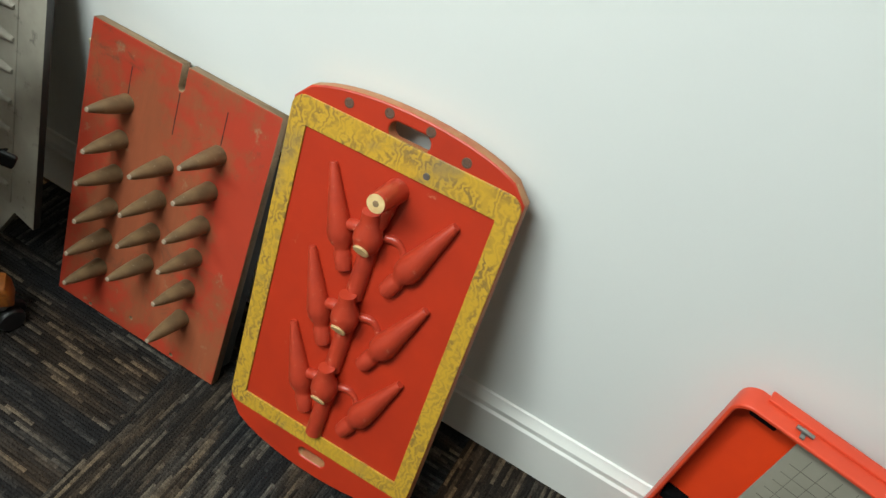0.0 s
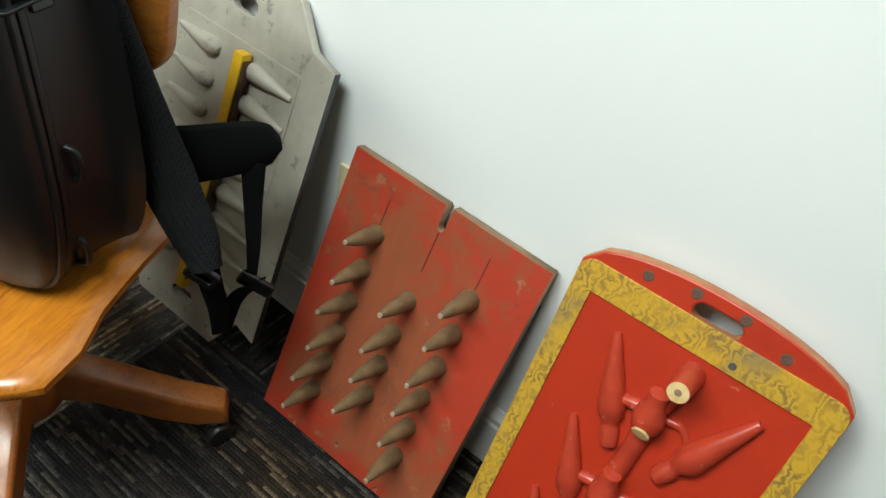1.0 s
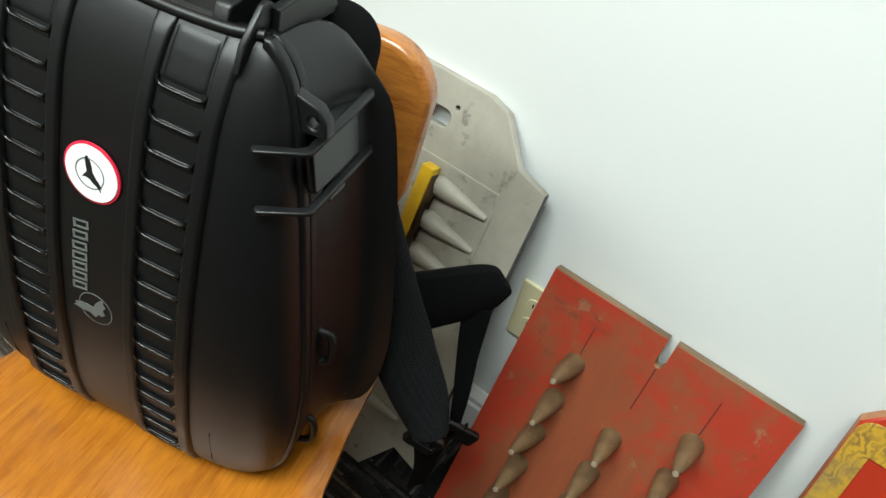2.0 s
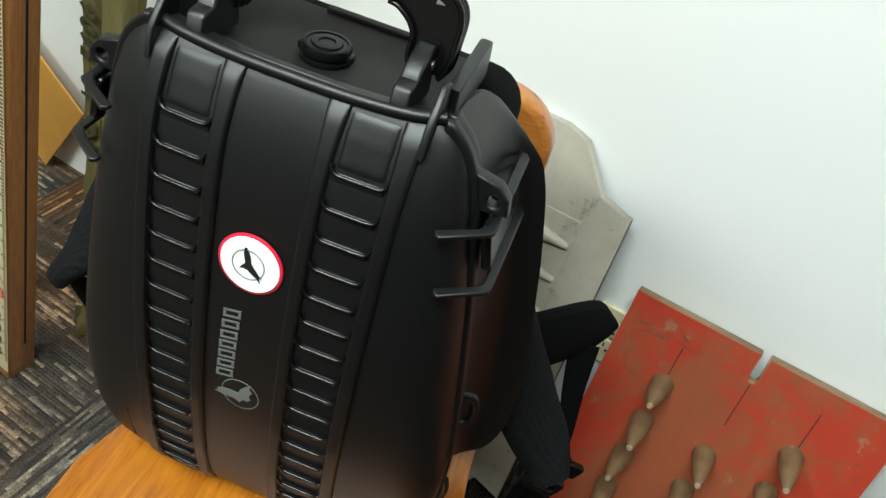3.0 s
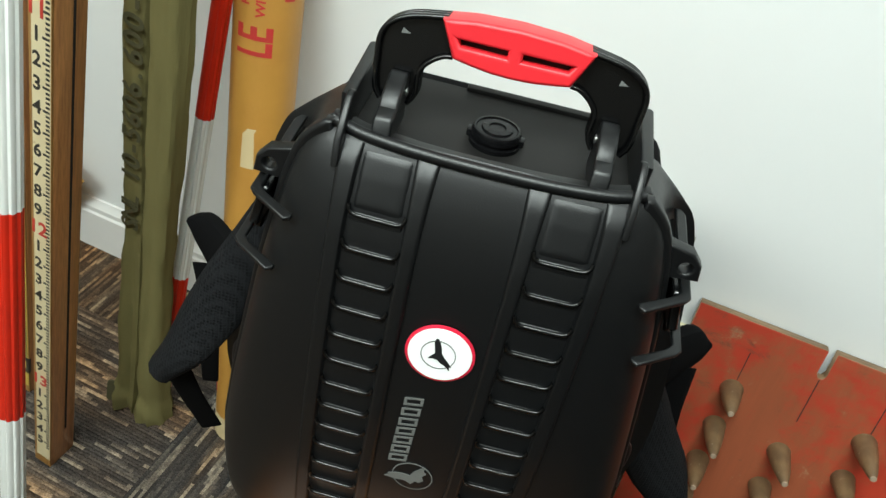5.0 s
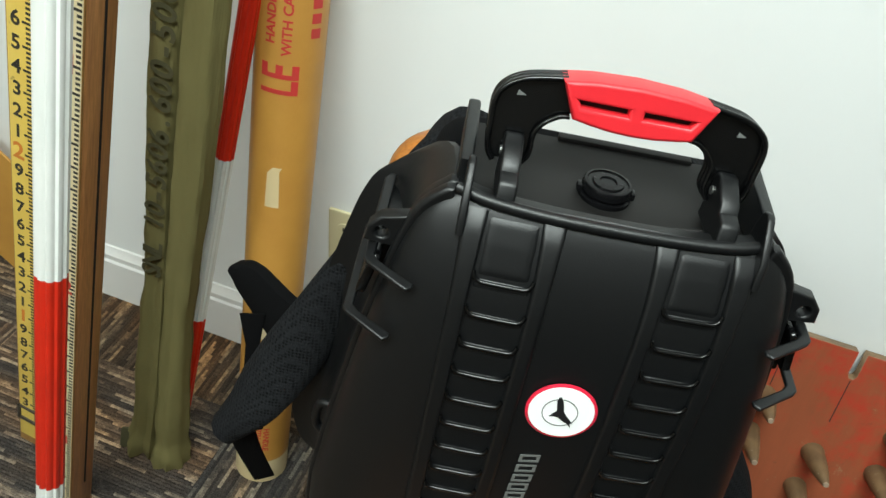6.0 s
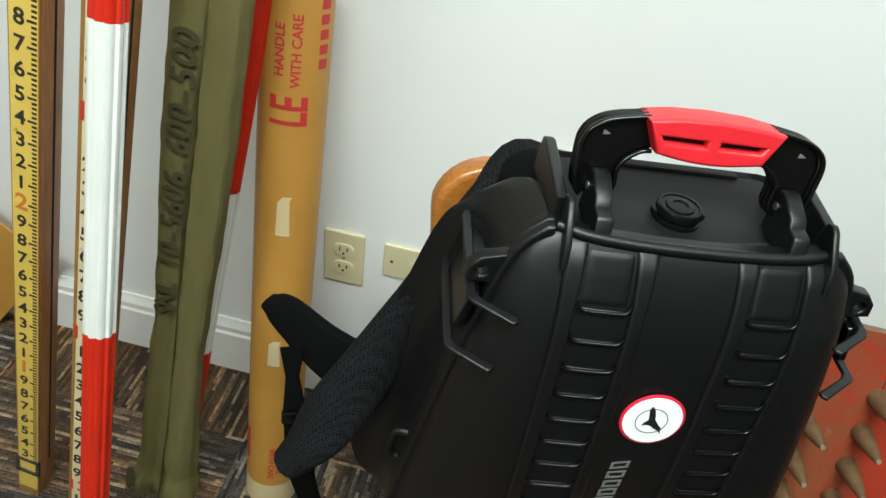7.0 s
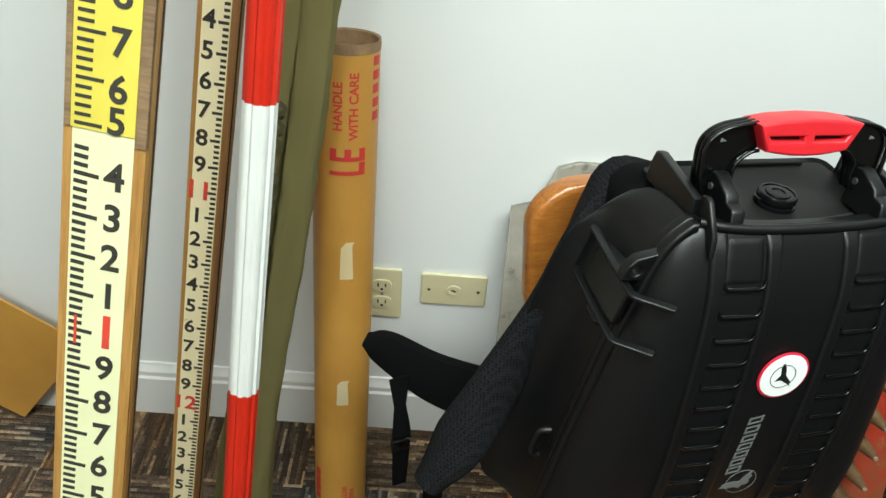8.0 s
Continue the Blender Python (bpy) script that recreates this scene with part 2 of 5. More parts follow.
GLOSSBLACK = plain("shiny_black_plastic", (0.004, 0.004, 0.0045), None, 0.24, big=20, fine=300, bumps=0.03, spec=0.16)
REDGRIP = plain("red_rubber_grip", (0.66, 0.018, 0.026), (0.58, 0.015, 0.024), 0.42, big=20, bumps=0.08)
STICKW = plain("white_gloss_label", (0.80, 0.81, 0.80), (0.76, 0.77, 0.77), 0.15, bumps=0.02)
STICKR = plain("red_label_ring", (0.62, 0.02, 0.05), None, 0.15, bumps=0.02)
LABELBLACK = plain("black_print", (0.012, 0.012, 0.013), None, 0.3)
LABELGREY = plain("grey_print", (0.13, 0.135, 0.13), (0.10, 0.105, 0.10), 0.5)
FABRIC = cloth("black_nylon", (0.002, 0.002, 0.0022), (0.0042, 0.0042, 0.0047), 1500)
MESHPAD = cloth("black_spacer_mesh", (0.0030, 0.0032, 0.0036), (0.0095, 0.0100, 0.0110), 900, 0.8, 300.0)
CHAIRWOOD = wood("honey_oak_varnish", (0.44, 0.150, 0.010), (0.25, 0.066, 0.005), (26, 3.0, 26), 0.28, 0.3)
LEGWOOD = wood("amber_oak_varnish", (0.33, 0.100, 0.015), (0.18, 0.050, 0.008), (20, 20, 20), 0.32, 0.3)
BACKWOOD = wood("ringed_oak_varnish", (0.46, 0.17, 0.030), (0.25, 0.075, 0.013), (4.0, 30, 34), 0.30, 0.5)
CASTER = plain("black_caster_rubber", (0.012, 0.012, 0.013), None, 0.4)
STEEL = plain("dull_steel", (0.35, 0.35, 0.34), None, 0.35, 0.9)
IVORY = plain("ivory_plate_plastic", (0.66, 0.60, 0.38), (0.62, 0.56, 0.35), 0.35, bumps=0.03)
CARDB = plain("kraft_cardboard", (0.52, 0.265, 0.052), (0.43, 0.205, 0.040), 0.45, big=6, fine=160, bumps=0.25, stain=(0.33, 0.185, 0.07), amount=-0.05)
CARDEDGE = plain("frayed_cardboard", (0.28, 0.17, 0.08), (0.18, 0.11, 0.06), 0.9, big=50, bumps=0.6)
TAPE = plain("torn_paper_label", (0.62, 0.52, 0.32), (0.58, 0.45, 0.24), 0.6)
REDINK = plain("red_stencil_ink", (0.52, 0.030, 0.028), (0.45, 0.04, 0.03), 0.6, big=80)
OLIVE = cloth("olive_canvas", (0.178, 0.156, 0.064), (0.138, 0.122, 0.050), 1400)
OLIVEDARK = cloth("dark_stencil_on_canvas", (0.060, 0.056, 0.030), (0.075, 0.068, 0.035), 1400)
POLEWHITE = plain("chipped_white_enamel", (0.74, 0.75, 0.72), (0.68, 0.70, 0.67), 0.35, big=14, stain=(0.50, 0.47, 0.42), amount=-0.10)
POLERED = plain("chipped_red_enamel", (0.60, 0.022, 0.008), (0.52, 0.02, 0.008), 0.35, big=22, stain=(0.62, 0.20, 0.14), amount=-0.11)
RODSIDE = wood("dark_varnished_rod", (0.64, 0.30, 0.11), (0.38, 0.16, 0.060), (30, 30, 2.5), 0.34, 0.3)
RODEDGE = wood("light_rod_edge", (0.42, 0.22, 0.06), (0.30, 0.14, 0.035), (30, 30, 2.5), 0.4)
RODWHITE = plain("aged_cream_enamel", (0.84, 0.74, 0.48), (0.80, 0.68, 0.42), 0.35, big=18, stain=(0.48, 0.33, 0.15), amount=-0.07)
RODYELLOW = plain("aged_yellow_enamel", (0.80, 0.58, 0.12), (0.72, 0.50, 0.10), 0.4, big=16, stain=(0.34, 0.22, 0.05), amount=-0.05)
RODLEMON = plain("lemon_enamel", (0.72, 0.61, 0.10), (0.66, 0.54, 0.08), 0.35, big=14, stain=(0.5, 0.4, 0.08), amount=-0.10)
RODLIGHT = plain("pale_cream_enamel", (0.68, 0.68, 0.42), (0.64, 0.63, 0.38), 0.35, big=14, bumps=0.05)
INK = plain("black_marking_paint", (0.02, 0.018, 0.015), (0.035, 0.03, 0.022), 0.5, big=60)
REDMARK = plain("red_marking_paint", (0.60, 0.05, 0.03), None, 0.5)
ORANGEMARK = plain("orange_marking_paint", (0.62, 0.20, 0.03), None, 0.5)
TRAYRED = plain("orange_plastic", (0.66, 0.060, 0.022), (0.60, 0.052, 0.02), 0.42, big=9, bumps=0.05)
TRAYFLOOR = plain("bright_orange_plastic", (0.78, 0.055, 0.010), (0.72, 0.048, 0.01), 0.45, big=9, bumps=0.05)
GRIDPANEL = plain("grey_gridded_panel", (0.30, 0.28, 0.23), (0.25, 0.235, 0.19), 0.6, big=9)
GRIDLINE = plain("dark_grid_line", (0.15, 0.135, 0.11), None, 0.7)
LIGHTPANEL, _nt, _p = nodes_of("lamp_diffuser")
_p.inputs["Emission Color"].default_value = (0.94, 1.0, 0.96, 1)
_p.inputs["Emission Strength"].default_value = 6.0


# ---- building helpers ----
def root(name, m=None, **tags):
    o = new(name)
    o.empty_display_size = 0.05
    if m is not None:
        o.matrix_basis = m
    return tagged(o, **tags)


def smooth(me, angle=40):
    me.polygons.foreach_set("use_smooth", [True] * len(me.polygons))
    me.set_sharp_from_angle(angle=radians(angle))


def part(name, bm, material, parent, label="", m=None, soft=True):
    """Links a bmesh or mesh as one object under a thing or part."""
    if isinstance(bm, bmesh.types.BMesh):
        bmesh.ops.recalc_face_normals(bm, faces=bm.faces)
        me = bpy.data.meshes.new(name)
        bm.to_mesh(me)
        bm.free()
    else:
        me = bm
        me.name = name
    if material is not None and not me.materials:
        me.materials.append(material)
    if soft:
        smooth(me)
    o = new(name, me)
    o.parent = parent
    if m is not None:
        o.matrix_basis = m
    if label:
        o["label"] = label
    return o


def box(x0, x1, y0, y1, z0, z1, bevel=0.0, seg=2):
    bm = bmesh.new()
    bmesh.ops.create_cube(bm, size=1)
    for v in bm.verts:
        v.co = Vector((x0 if v.co.x < 0 else x1, y0 if v.co.y < 0 else y1, z0 if v.co.z < 0 else z1))
    if bevel:
        bmesh.ops.bevel(bm, geom=bm.edges[:], offset=bevel, segments=seg, profile=0.5, affect="EDGES")
    return bm


def merge(*bms):
    out = bmesh.new()
    for b in bms:
        me = bpy.data.meshes.new("tmp")
        b.to_mesh(me)
        b.free()
        out.from_mesh(me)
        bpy.data.meshes.remove(me)
    return out


def moved(bm, m):
    bmesh.ops.transform(bm, matrix=m, verts=bm.verts)
    return bm


def lathe(profile, n=24, cap=True):
    """Turned body round z from (radius, z) pairs."""
    bm = bmesh.new()
    rings = [[bm.verts.new((r * math.cos(6.28319 * k / n), r * math.sin(6.28319 * k / n), z)) for k in range(n)] for r, z in profile]
    for a, b in zip(rings, rings[1:]):
        for k in range(n):
            bm.faces.new((a[k], a[(k + 1) % n], b[(k + 1) % n], b[k]))
    if cap:
        bm.faces.new(rings[0][::-1]), bm.faces.new(rings[-1])
    return bm


def loft(rings, closed=True, cap=True):
    bm = bmesh.new()
    vs = [[bm.verts.new(p) for p in r] for r in rings]
    n = len(vs[0])
    for a, b in zip(vs, vs[1:]):
        for k in range(n if closed else n - 1):
            bm.faces.new((a[k], a[(k + 1) % n], b[(k + 1) % n], b[k]))
    if cap and closed:
        bm.faces.new(vs[0][::-1]), bm.faces.new(vs[-1])
    return bm


def spline(points, n):
    """Even Catmull-Rom samples through points."""
    ps = [Vector(p) for p in points]
    ps = [ps[0] * 2 - ps[1], *ps, ps[-1] * 2 - ps[-2]]
    out = []
    segs = len(ps) - 3
    for k in range(n):
        u = k / (n - 1) * segs
        i = min(int(u), segs - 1)
        t = u - i
        a, b, c, d = ps[i : i + 4]
        out.append(0.5 * (2 * b + (c - a) * t + (2 * a - 5 * b + 4 * c - d) * t * t + (3 * b - a - 3 * c + d) * t ** 3))
    return out


def rod_along(points, radius, n=10, steps=24, flat=1.0):
    """Round cord through points; radius may be a function of 0..1."""
    cs = spline(points, steps)
    rings = []
    side = None
    for k, c in enumerate(cs):
        tan = (cs[min(k + 1, steps - 1)] - cs[max(k - 1, 0)]).normalized()
        side = (tan.cross(Vector((0, 0, 1))) if side is None and abs(tan.z) < 0.95 else (side or Vector((1, 0, 0))))
        side = (side - tan * side.dot(tan)).normalized()
        up = tan.cross(side)
        r = radius(k / (steps - 1)) if callable(radius) else radius
        rings.append([c + side * (r * math.cos(6.28319 * j / n)) + up * (r * flat * math.sin(6.28319 * j / n)) for j in range(n)])
    return loft(rings)


def ribbon(points, widths, thick, across, steps=28, pad=0.0):
    """Strap of given width and thickness through points; across: the width direction at start and end. pad: puffed middle."""
    cs = spline(points, steps)
    rings = []
    n = 8
    for k, c in enumerate(cs):
        t = k / (steps - 1)
        tan = (cs[min(k + 1, steps - 1)] - cs[max(k - 1, 0)]).normalized()
        a = Vector(across[0]).lerp(Vector(across[1]), t)
        a = (a - tan * a.dot(tan)).normalized()
        nrm = tan.cross(a).normalized()
        f = t * (len(widths) - 1)
        i = min(int(f), len(widths) - 2)
        w = widths[i] + (widths[i + 1] - widths[i]) * (f - i)
        h = thick / 2
        shape = [(-0.5, 0), (-0.46, 0.7), (-0.3, 1 + pad), (0, 1 + pad * 1.6), (0.3, 1 + pad), (0.46, 0.7), (0.5, 0), (0.46, -0.7), (0.3, -1), (0, -1), (-0.3, -1), (-0.46, -0.7)]
        rings.append([c + a * (u * w) + nrm * (v * h) for u, v in shape])
    return loft(rings)


def plate(outer, holes=(), thick=0.01, bevel=0.0, res=2):
    """Flat piece in the x-z plane, front at y = 0, back at y = thick, with holes through it."""
    cu = bpy.data.curves.new("outline", "CURVE")
    cu.dimensions, cu.fill_mode = "2D", "BOTH"
    cu.extrude, cu.bevel_depth, cu.bevel_resolution = max(thick / 2 - bevel, 0.0002), bevel, res
    cu.offset = -bevel
    for pts in (outer, *holes):
        sp = cu.splines.new("POLY")
        sp.points.add(len(pts) - 1)
        for q, (u, v) in zip(sp.points, pts):
            q.co = (u, v, 0, 1)
        sp.use_cyclic_u = True
    ob = bpy.data.objects.new("outline", cu)
    me = bpy.data.meshes.new_from_object(ob)
    bpy.data.objects.remove(ob)
    bpy.data.curves.remove(cu)
    me.transform(Matrix.Translation((0, thick / 2, 0)) @ pose(0, 0, 0, 90))
    return me


LETTERS = {}


def letters(text, size):
    """Mesh of a text in the x-z plane facing -y, centred."""
    key = (text, size)
    if key not in LETTERS:
        cu = bpy.data.curves.new("writing", "FONT")
        cu.body, cu.size, cu.align_x, cu.align_y = text, size, "CENTER", "CENTER"
        cu.extrude, cu.resolution_u, cu.offset = 0.0002, 3, size * 0.022
        ob = bpy.data.objects.new("writing", cu)
        me = bpy.data.meshes.new_from_object(ob)
        bpy.data.objects.remove(ob)
        me.transform(pose(0, 0, 0, 90))
        LETTERS[key] = me
    return LETTERS[key].copy()


def rounded(x0, x1, z0, z1, r, n=6):
    out = []
    for cx, cz, a0 in ((x1 - r, z1 - r, 0), (x0 + r, z1 - r, 90), (x0 + r, z0 + r, 180), (x1 - r, z0 + r, 270)):
        for k in range(n + 1):
            a = radians(a0 + 90 * k / n)
            out.append((cx + r * math.cos(a), cz + r * math.sin(a)))
    return out


def circle(cx, cz, rx, rz=None, n=28):
    rz = rz or rx
    return [(cx + rx * math.cos(6.28319 * k / n), cz + rz * math.sin(6.28319 * k / n)) for k in range(n)]


def curve_of(xs, ys):
    return lambda v: float(np.interp(v, xs, ys))


# ---- the room ----
W = 1.30


def wall(name, x0, x1, y0, y1, z0=0.0, z1=2.7, label="", paint=None):
    o = part(name, box(x0, x1, y0, y1, z0, z1), paint or WALL, None, soft=False)
    return tagged(o, label, "wall", kind="structure")


wall("wall_north", -2.6, 2.4, W, W + 0.12, label="plain white painted wall behind the boards")
# Unseen walls: they close the room and hold down bounced light.
wall("wall_south", -2.6, 2.4, -2.72, -2.6, label="unseen beige wall, kept dark to limit bounced light", paint=BEIGE)
wall("wall_west", -2.72, -2.6, -2.72, W + 0.12, label="unseen beige wall, kept dark to limit bounced light", paint=BEIGE)
wall("wall_east", 2.4, 2.52, -2.72, W + 0.12, label="unseen beige wall, kept dark to limit bounced light", paint=BEIGE)
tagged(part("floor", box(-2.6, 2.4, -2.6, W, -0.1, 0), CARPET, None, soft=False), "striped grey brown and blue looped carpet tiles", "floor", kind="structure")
tagged(part("ceiling", box(-2.6, 2.4, -2.6, W, 2.7, 2.8), CEIL, None, soft=False), "white office ceiling", "ceiling", kind="structure")


def baseboard(name, m, length):
    prof = [(0, 0), (-0.015, 0), (-0.015, 0.106), (-0.011, 0.110), (-0.011, 0.116), (-0.0125, 0.118), (-0.0125, 0.124), (-0.009, 0.130), (-0.005, 0.137), (-0.004, 0.141), (0, 0.142)]
    bm = loft([[Vector((x, a, b)) for a, b in prof] for x in (0, length)])
    o = part(name, bm, TRIM, None, m=m)
    smooth(o.data, 20)
    return tagged(o, "white moulded wooden baseboard along the wall", "baseboard", kind="structure")


baseboard("baseboard", pose(-2.6, W, 0), 5.0)
baseboard("baseboard", pose(-2.6, -2.6, 0, 0, 0, 90), 3.9)


def ceiling_fixture(x, y):
    r = root("ceiling_light", pose(x, y, 2.7), label="white recessed fluorescent ceiling troffer", category="ceiling light", group="ceiling lights")
    part("frame", merge(box(-0.62, 0.62, -0.32, -0.29, -0.06, 0), box(-0.62, 0.62, 0.29, 0.32, -0.06, 0), box(-0.62, -0.59, -0.29, 0.29, -0.06, 0), box(0.59, 0.62, -0.29, 0.29, -0.06, 0)), TRIM, r, soft=False)
    part("diffuser", box(-0.59, 0.59, -0.29, 0.29, -0.04, -0.035), LIGHTPANEL, r, soft=False)


ceiling_fixture(-0.35, 0.02)
ceiling_fixture(-1.45, -0.80)


# ---- wall plates ----
def outlet(x, z):
    r = root("power_outlet", pose(x, W, z), label="ivory double power outlet on the white wall", category="power outlet", group="wall plates")
    part("cover_plate", plate(rounded(-0.0345, 0.0345, -0.0567, 0.0567, 0.004), (), 0.006, 0.002), IVORY, r, m=pose(0, -0.0062, 0))
    for s in (-1, 1):
        f = part("socket_face", plate(rounded(-0.017, 0.017, -0.014, 0.014, 0.011), (), 0.003, 0.0008), IVORY, r, m=pose(0, -0.0085, s * 0.0195))
        for dx in (-0.0065, 0.0065):
            part("slot", box(dx - 0.0012, dx + 0.0012, -0.0004, 0.001, -0.001, 0.007), DARKHOLE, f, soft=False)
        part("slot", lathe([(0.0024, 0), (0.0024, 0.001)], 10), DARKHOLE, f, m=pose(0, 0.0005, -0.0065, 90))
    part("screw", lathe([(0.003, 0), (0.0025, 0.001)], 12), STEEL, r, m=pose(0, -0.0062, 0, 90))


def phone_plate(x, z):
    r = root("phone_plate", pose(x, W, z), label="ivory blank telephone wall plate lying sideways", category="wall plate", group="wall plates")
    part("cover_plate", plate(rounded(-0.057, 0.057, -0.035, 0.035, 0.004), (), 0.006, 0.002), IVORY, r, m=pose(0, -0.0062, 0))
    part("boss", lathe([(0.013, 0), (0.012, 0.0015), (0.007, 0.0016), (0.0065, 0.0008)], 24), IVORY, r, m=pose(0, -0.0061, 0, 90))
    part("keyhole", box(-0.004, 0.004, -0.0008, 0.001, -0.001, 0.001), DARKHOLE, r, m=pose(0, -0.0075, 0.001, 0, 20, 0), soft=False)
    for dx in (-0.043, 0.043):
        part("screw", lathe([(0.003, 0), (0.0025, 0.001)], 12), HOLEMETAL, r, m=pose(dx, -0.0062, 0, 90))


outlet(-0.937, 0.371)
phone_plate(-0.812, 0.389)
outlet(-0.352, 0.369)


# ---- thorn board ----
def thorn_board():
    r = root("peg_board", pose(-0.345, 1.103, 0.010, -20.06, 0, 0), label="worn red wooden board with rows of pointed brown pegs", category="board")
    out = [(0, 0), (0.352, 0), (0.352, 0.513), (0.183, 0.513), (0.183, 0.478), (0.180, 0.472), (0.174, 0.472), (0.171, 0.478), (0.171, 0.513), (0, 0.513)]
    holes = [circle(x, z, 0.0035, n=10) for x, z in ((0.165, 0.030), (0.075, 0.006), (0.26, 0.008))]
    p = part("panel", plate(out, holes, 0.019, 0.0012), None, r, soft=False)
    p.data.materials.append(THORN), p.data.materials.append(EDGEWOOD)
    for f in p.data.polygons:
        f.material_index = 0 if f.normal.y < -0.5 else 1
    for x, z0, z1 in ((0.085, 0.425, 0.47), (0.177, 0.40, 0.47), (0.264, 0.425, 0.48)):
        part("scribed_line", box(x - 0.0006, x + 0.0006, -0.0006, 0.002, z0, z1), DARKHOLE, r, soft=False)
    # Added dark strip behind the right edge, in place of the shaded gap.
    part("shade_strip", box(0.33, 0.348, 0.019, 0.05, 0.02, 0.44, 0.002), GREYSIDE, r)
    peg = lathe([(0.0160, 0), (0.0155, 0.004), (0.0146, 0.010), (0.0138, 0.022), (0.0110, 0.045), (0.0076, 0.066), (0.0042, 0.081), (0.0033, 0.0825)], 18)
    me = bpy.data.meshes.new("peg")
    peg.to_mesh(me)
    me.materials.append(CONE), me.materials.append(CONETIP)
    for f in me.polygons:
        f.material_index = 1 if f.center.z > 0.0805 else 0
    smooth(me, 50)
    rnd = random.Random(4)
    for x, zs in ((0.085, range(6)), (0.176, range(1, 5)), (0.264, range(6))):
        for k in zs:
            o = new("peg", me)
            o.parent = r
            o.matrix_basis = pose(x + rnd.uniform(-0.0015, 0.0015), 0.0, 0.408 - 0.0626 * k, 90 + rnd.uniform(-3, 2), 0, rnd.uniform(-3, 3)) @ pose(0, 0, 0, 0, 0, rnd.uniform(0, 360)) @ Matrix.Diagonal((1, 1, rnd.uniform(0.94, 1.03), 1))


thorn_board()


# ---- tulip board ----
def arc_outline(w, h, top, bottom, r=0.02, n=16):
    """Rectangle with bowed top and bottom between (0,0) top-left and (w,-h)."""
    pts = []
    for k in range(n + 1):
        u = k / n
        pts.append((w * (1 - u), top * (1 - (2 * u - 1) ** 2) ** 0.5))
    for k in range(n + 1):
        u = k / n
        pts.append((w * u, -h - bottom * (1 - (2 * u - 1) ** 2) ** 0.5))
    return pts


def moulded_half(length, r0, r1, neck):
    """Half-sunk turned shape: tip, taper, shoulder, waist and foot, along +z."""
    return lathe([(r0 * 0.85, 0), (r0, 0.002), (r1 * 0.80, length * 0.45), (r1, length * 0.62), (r1 * 0.94, length * 0.70), (neck, length * 0.78), (neck, length * 0.82), (neck * 1.15, length * 0.84), (neck * 1.05, length * 0.99), (neck * 0.9, length)], 20)


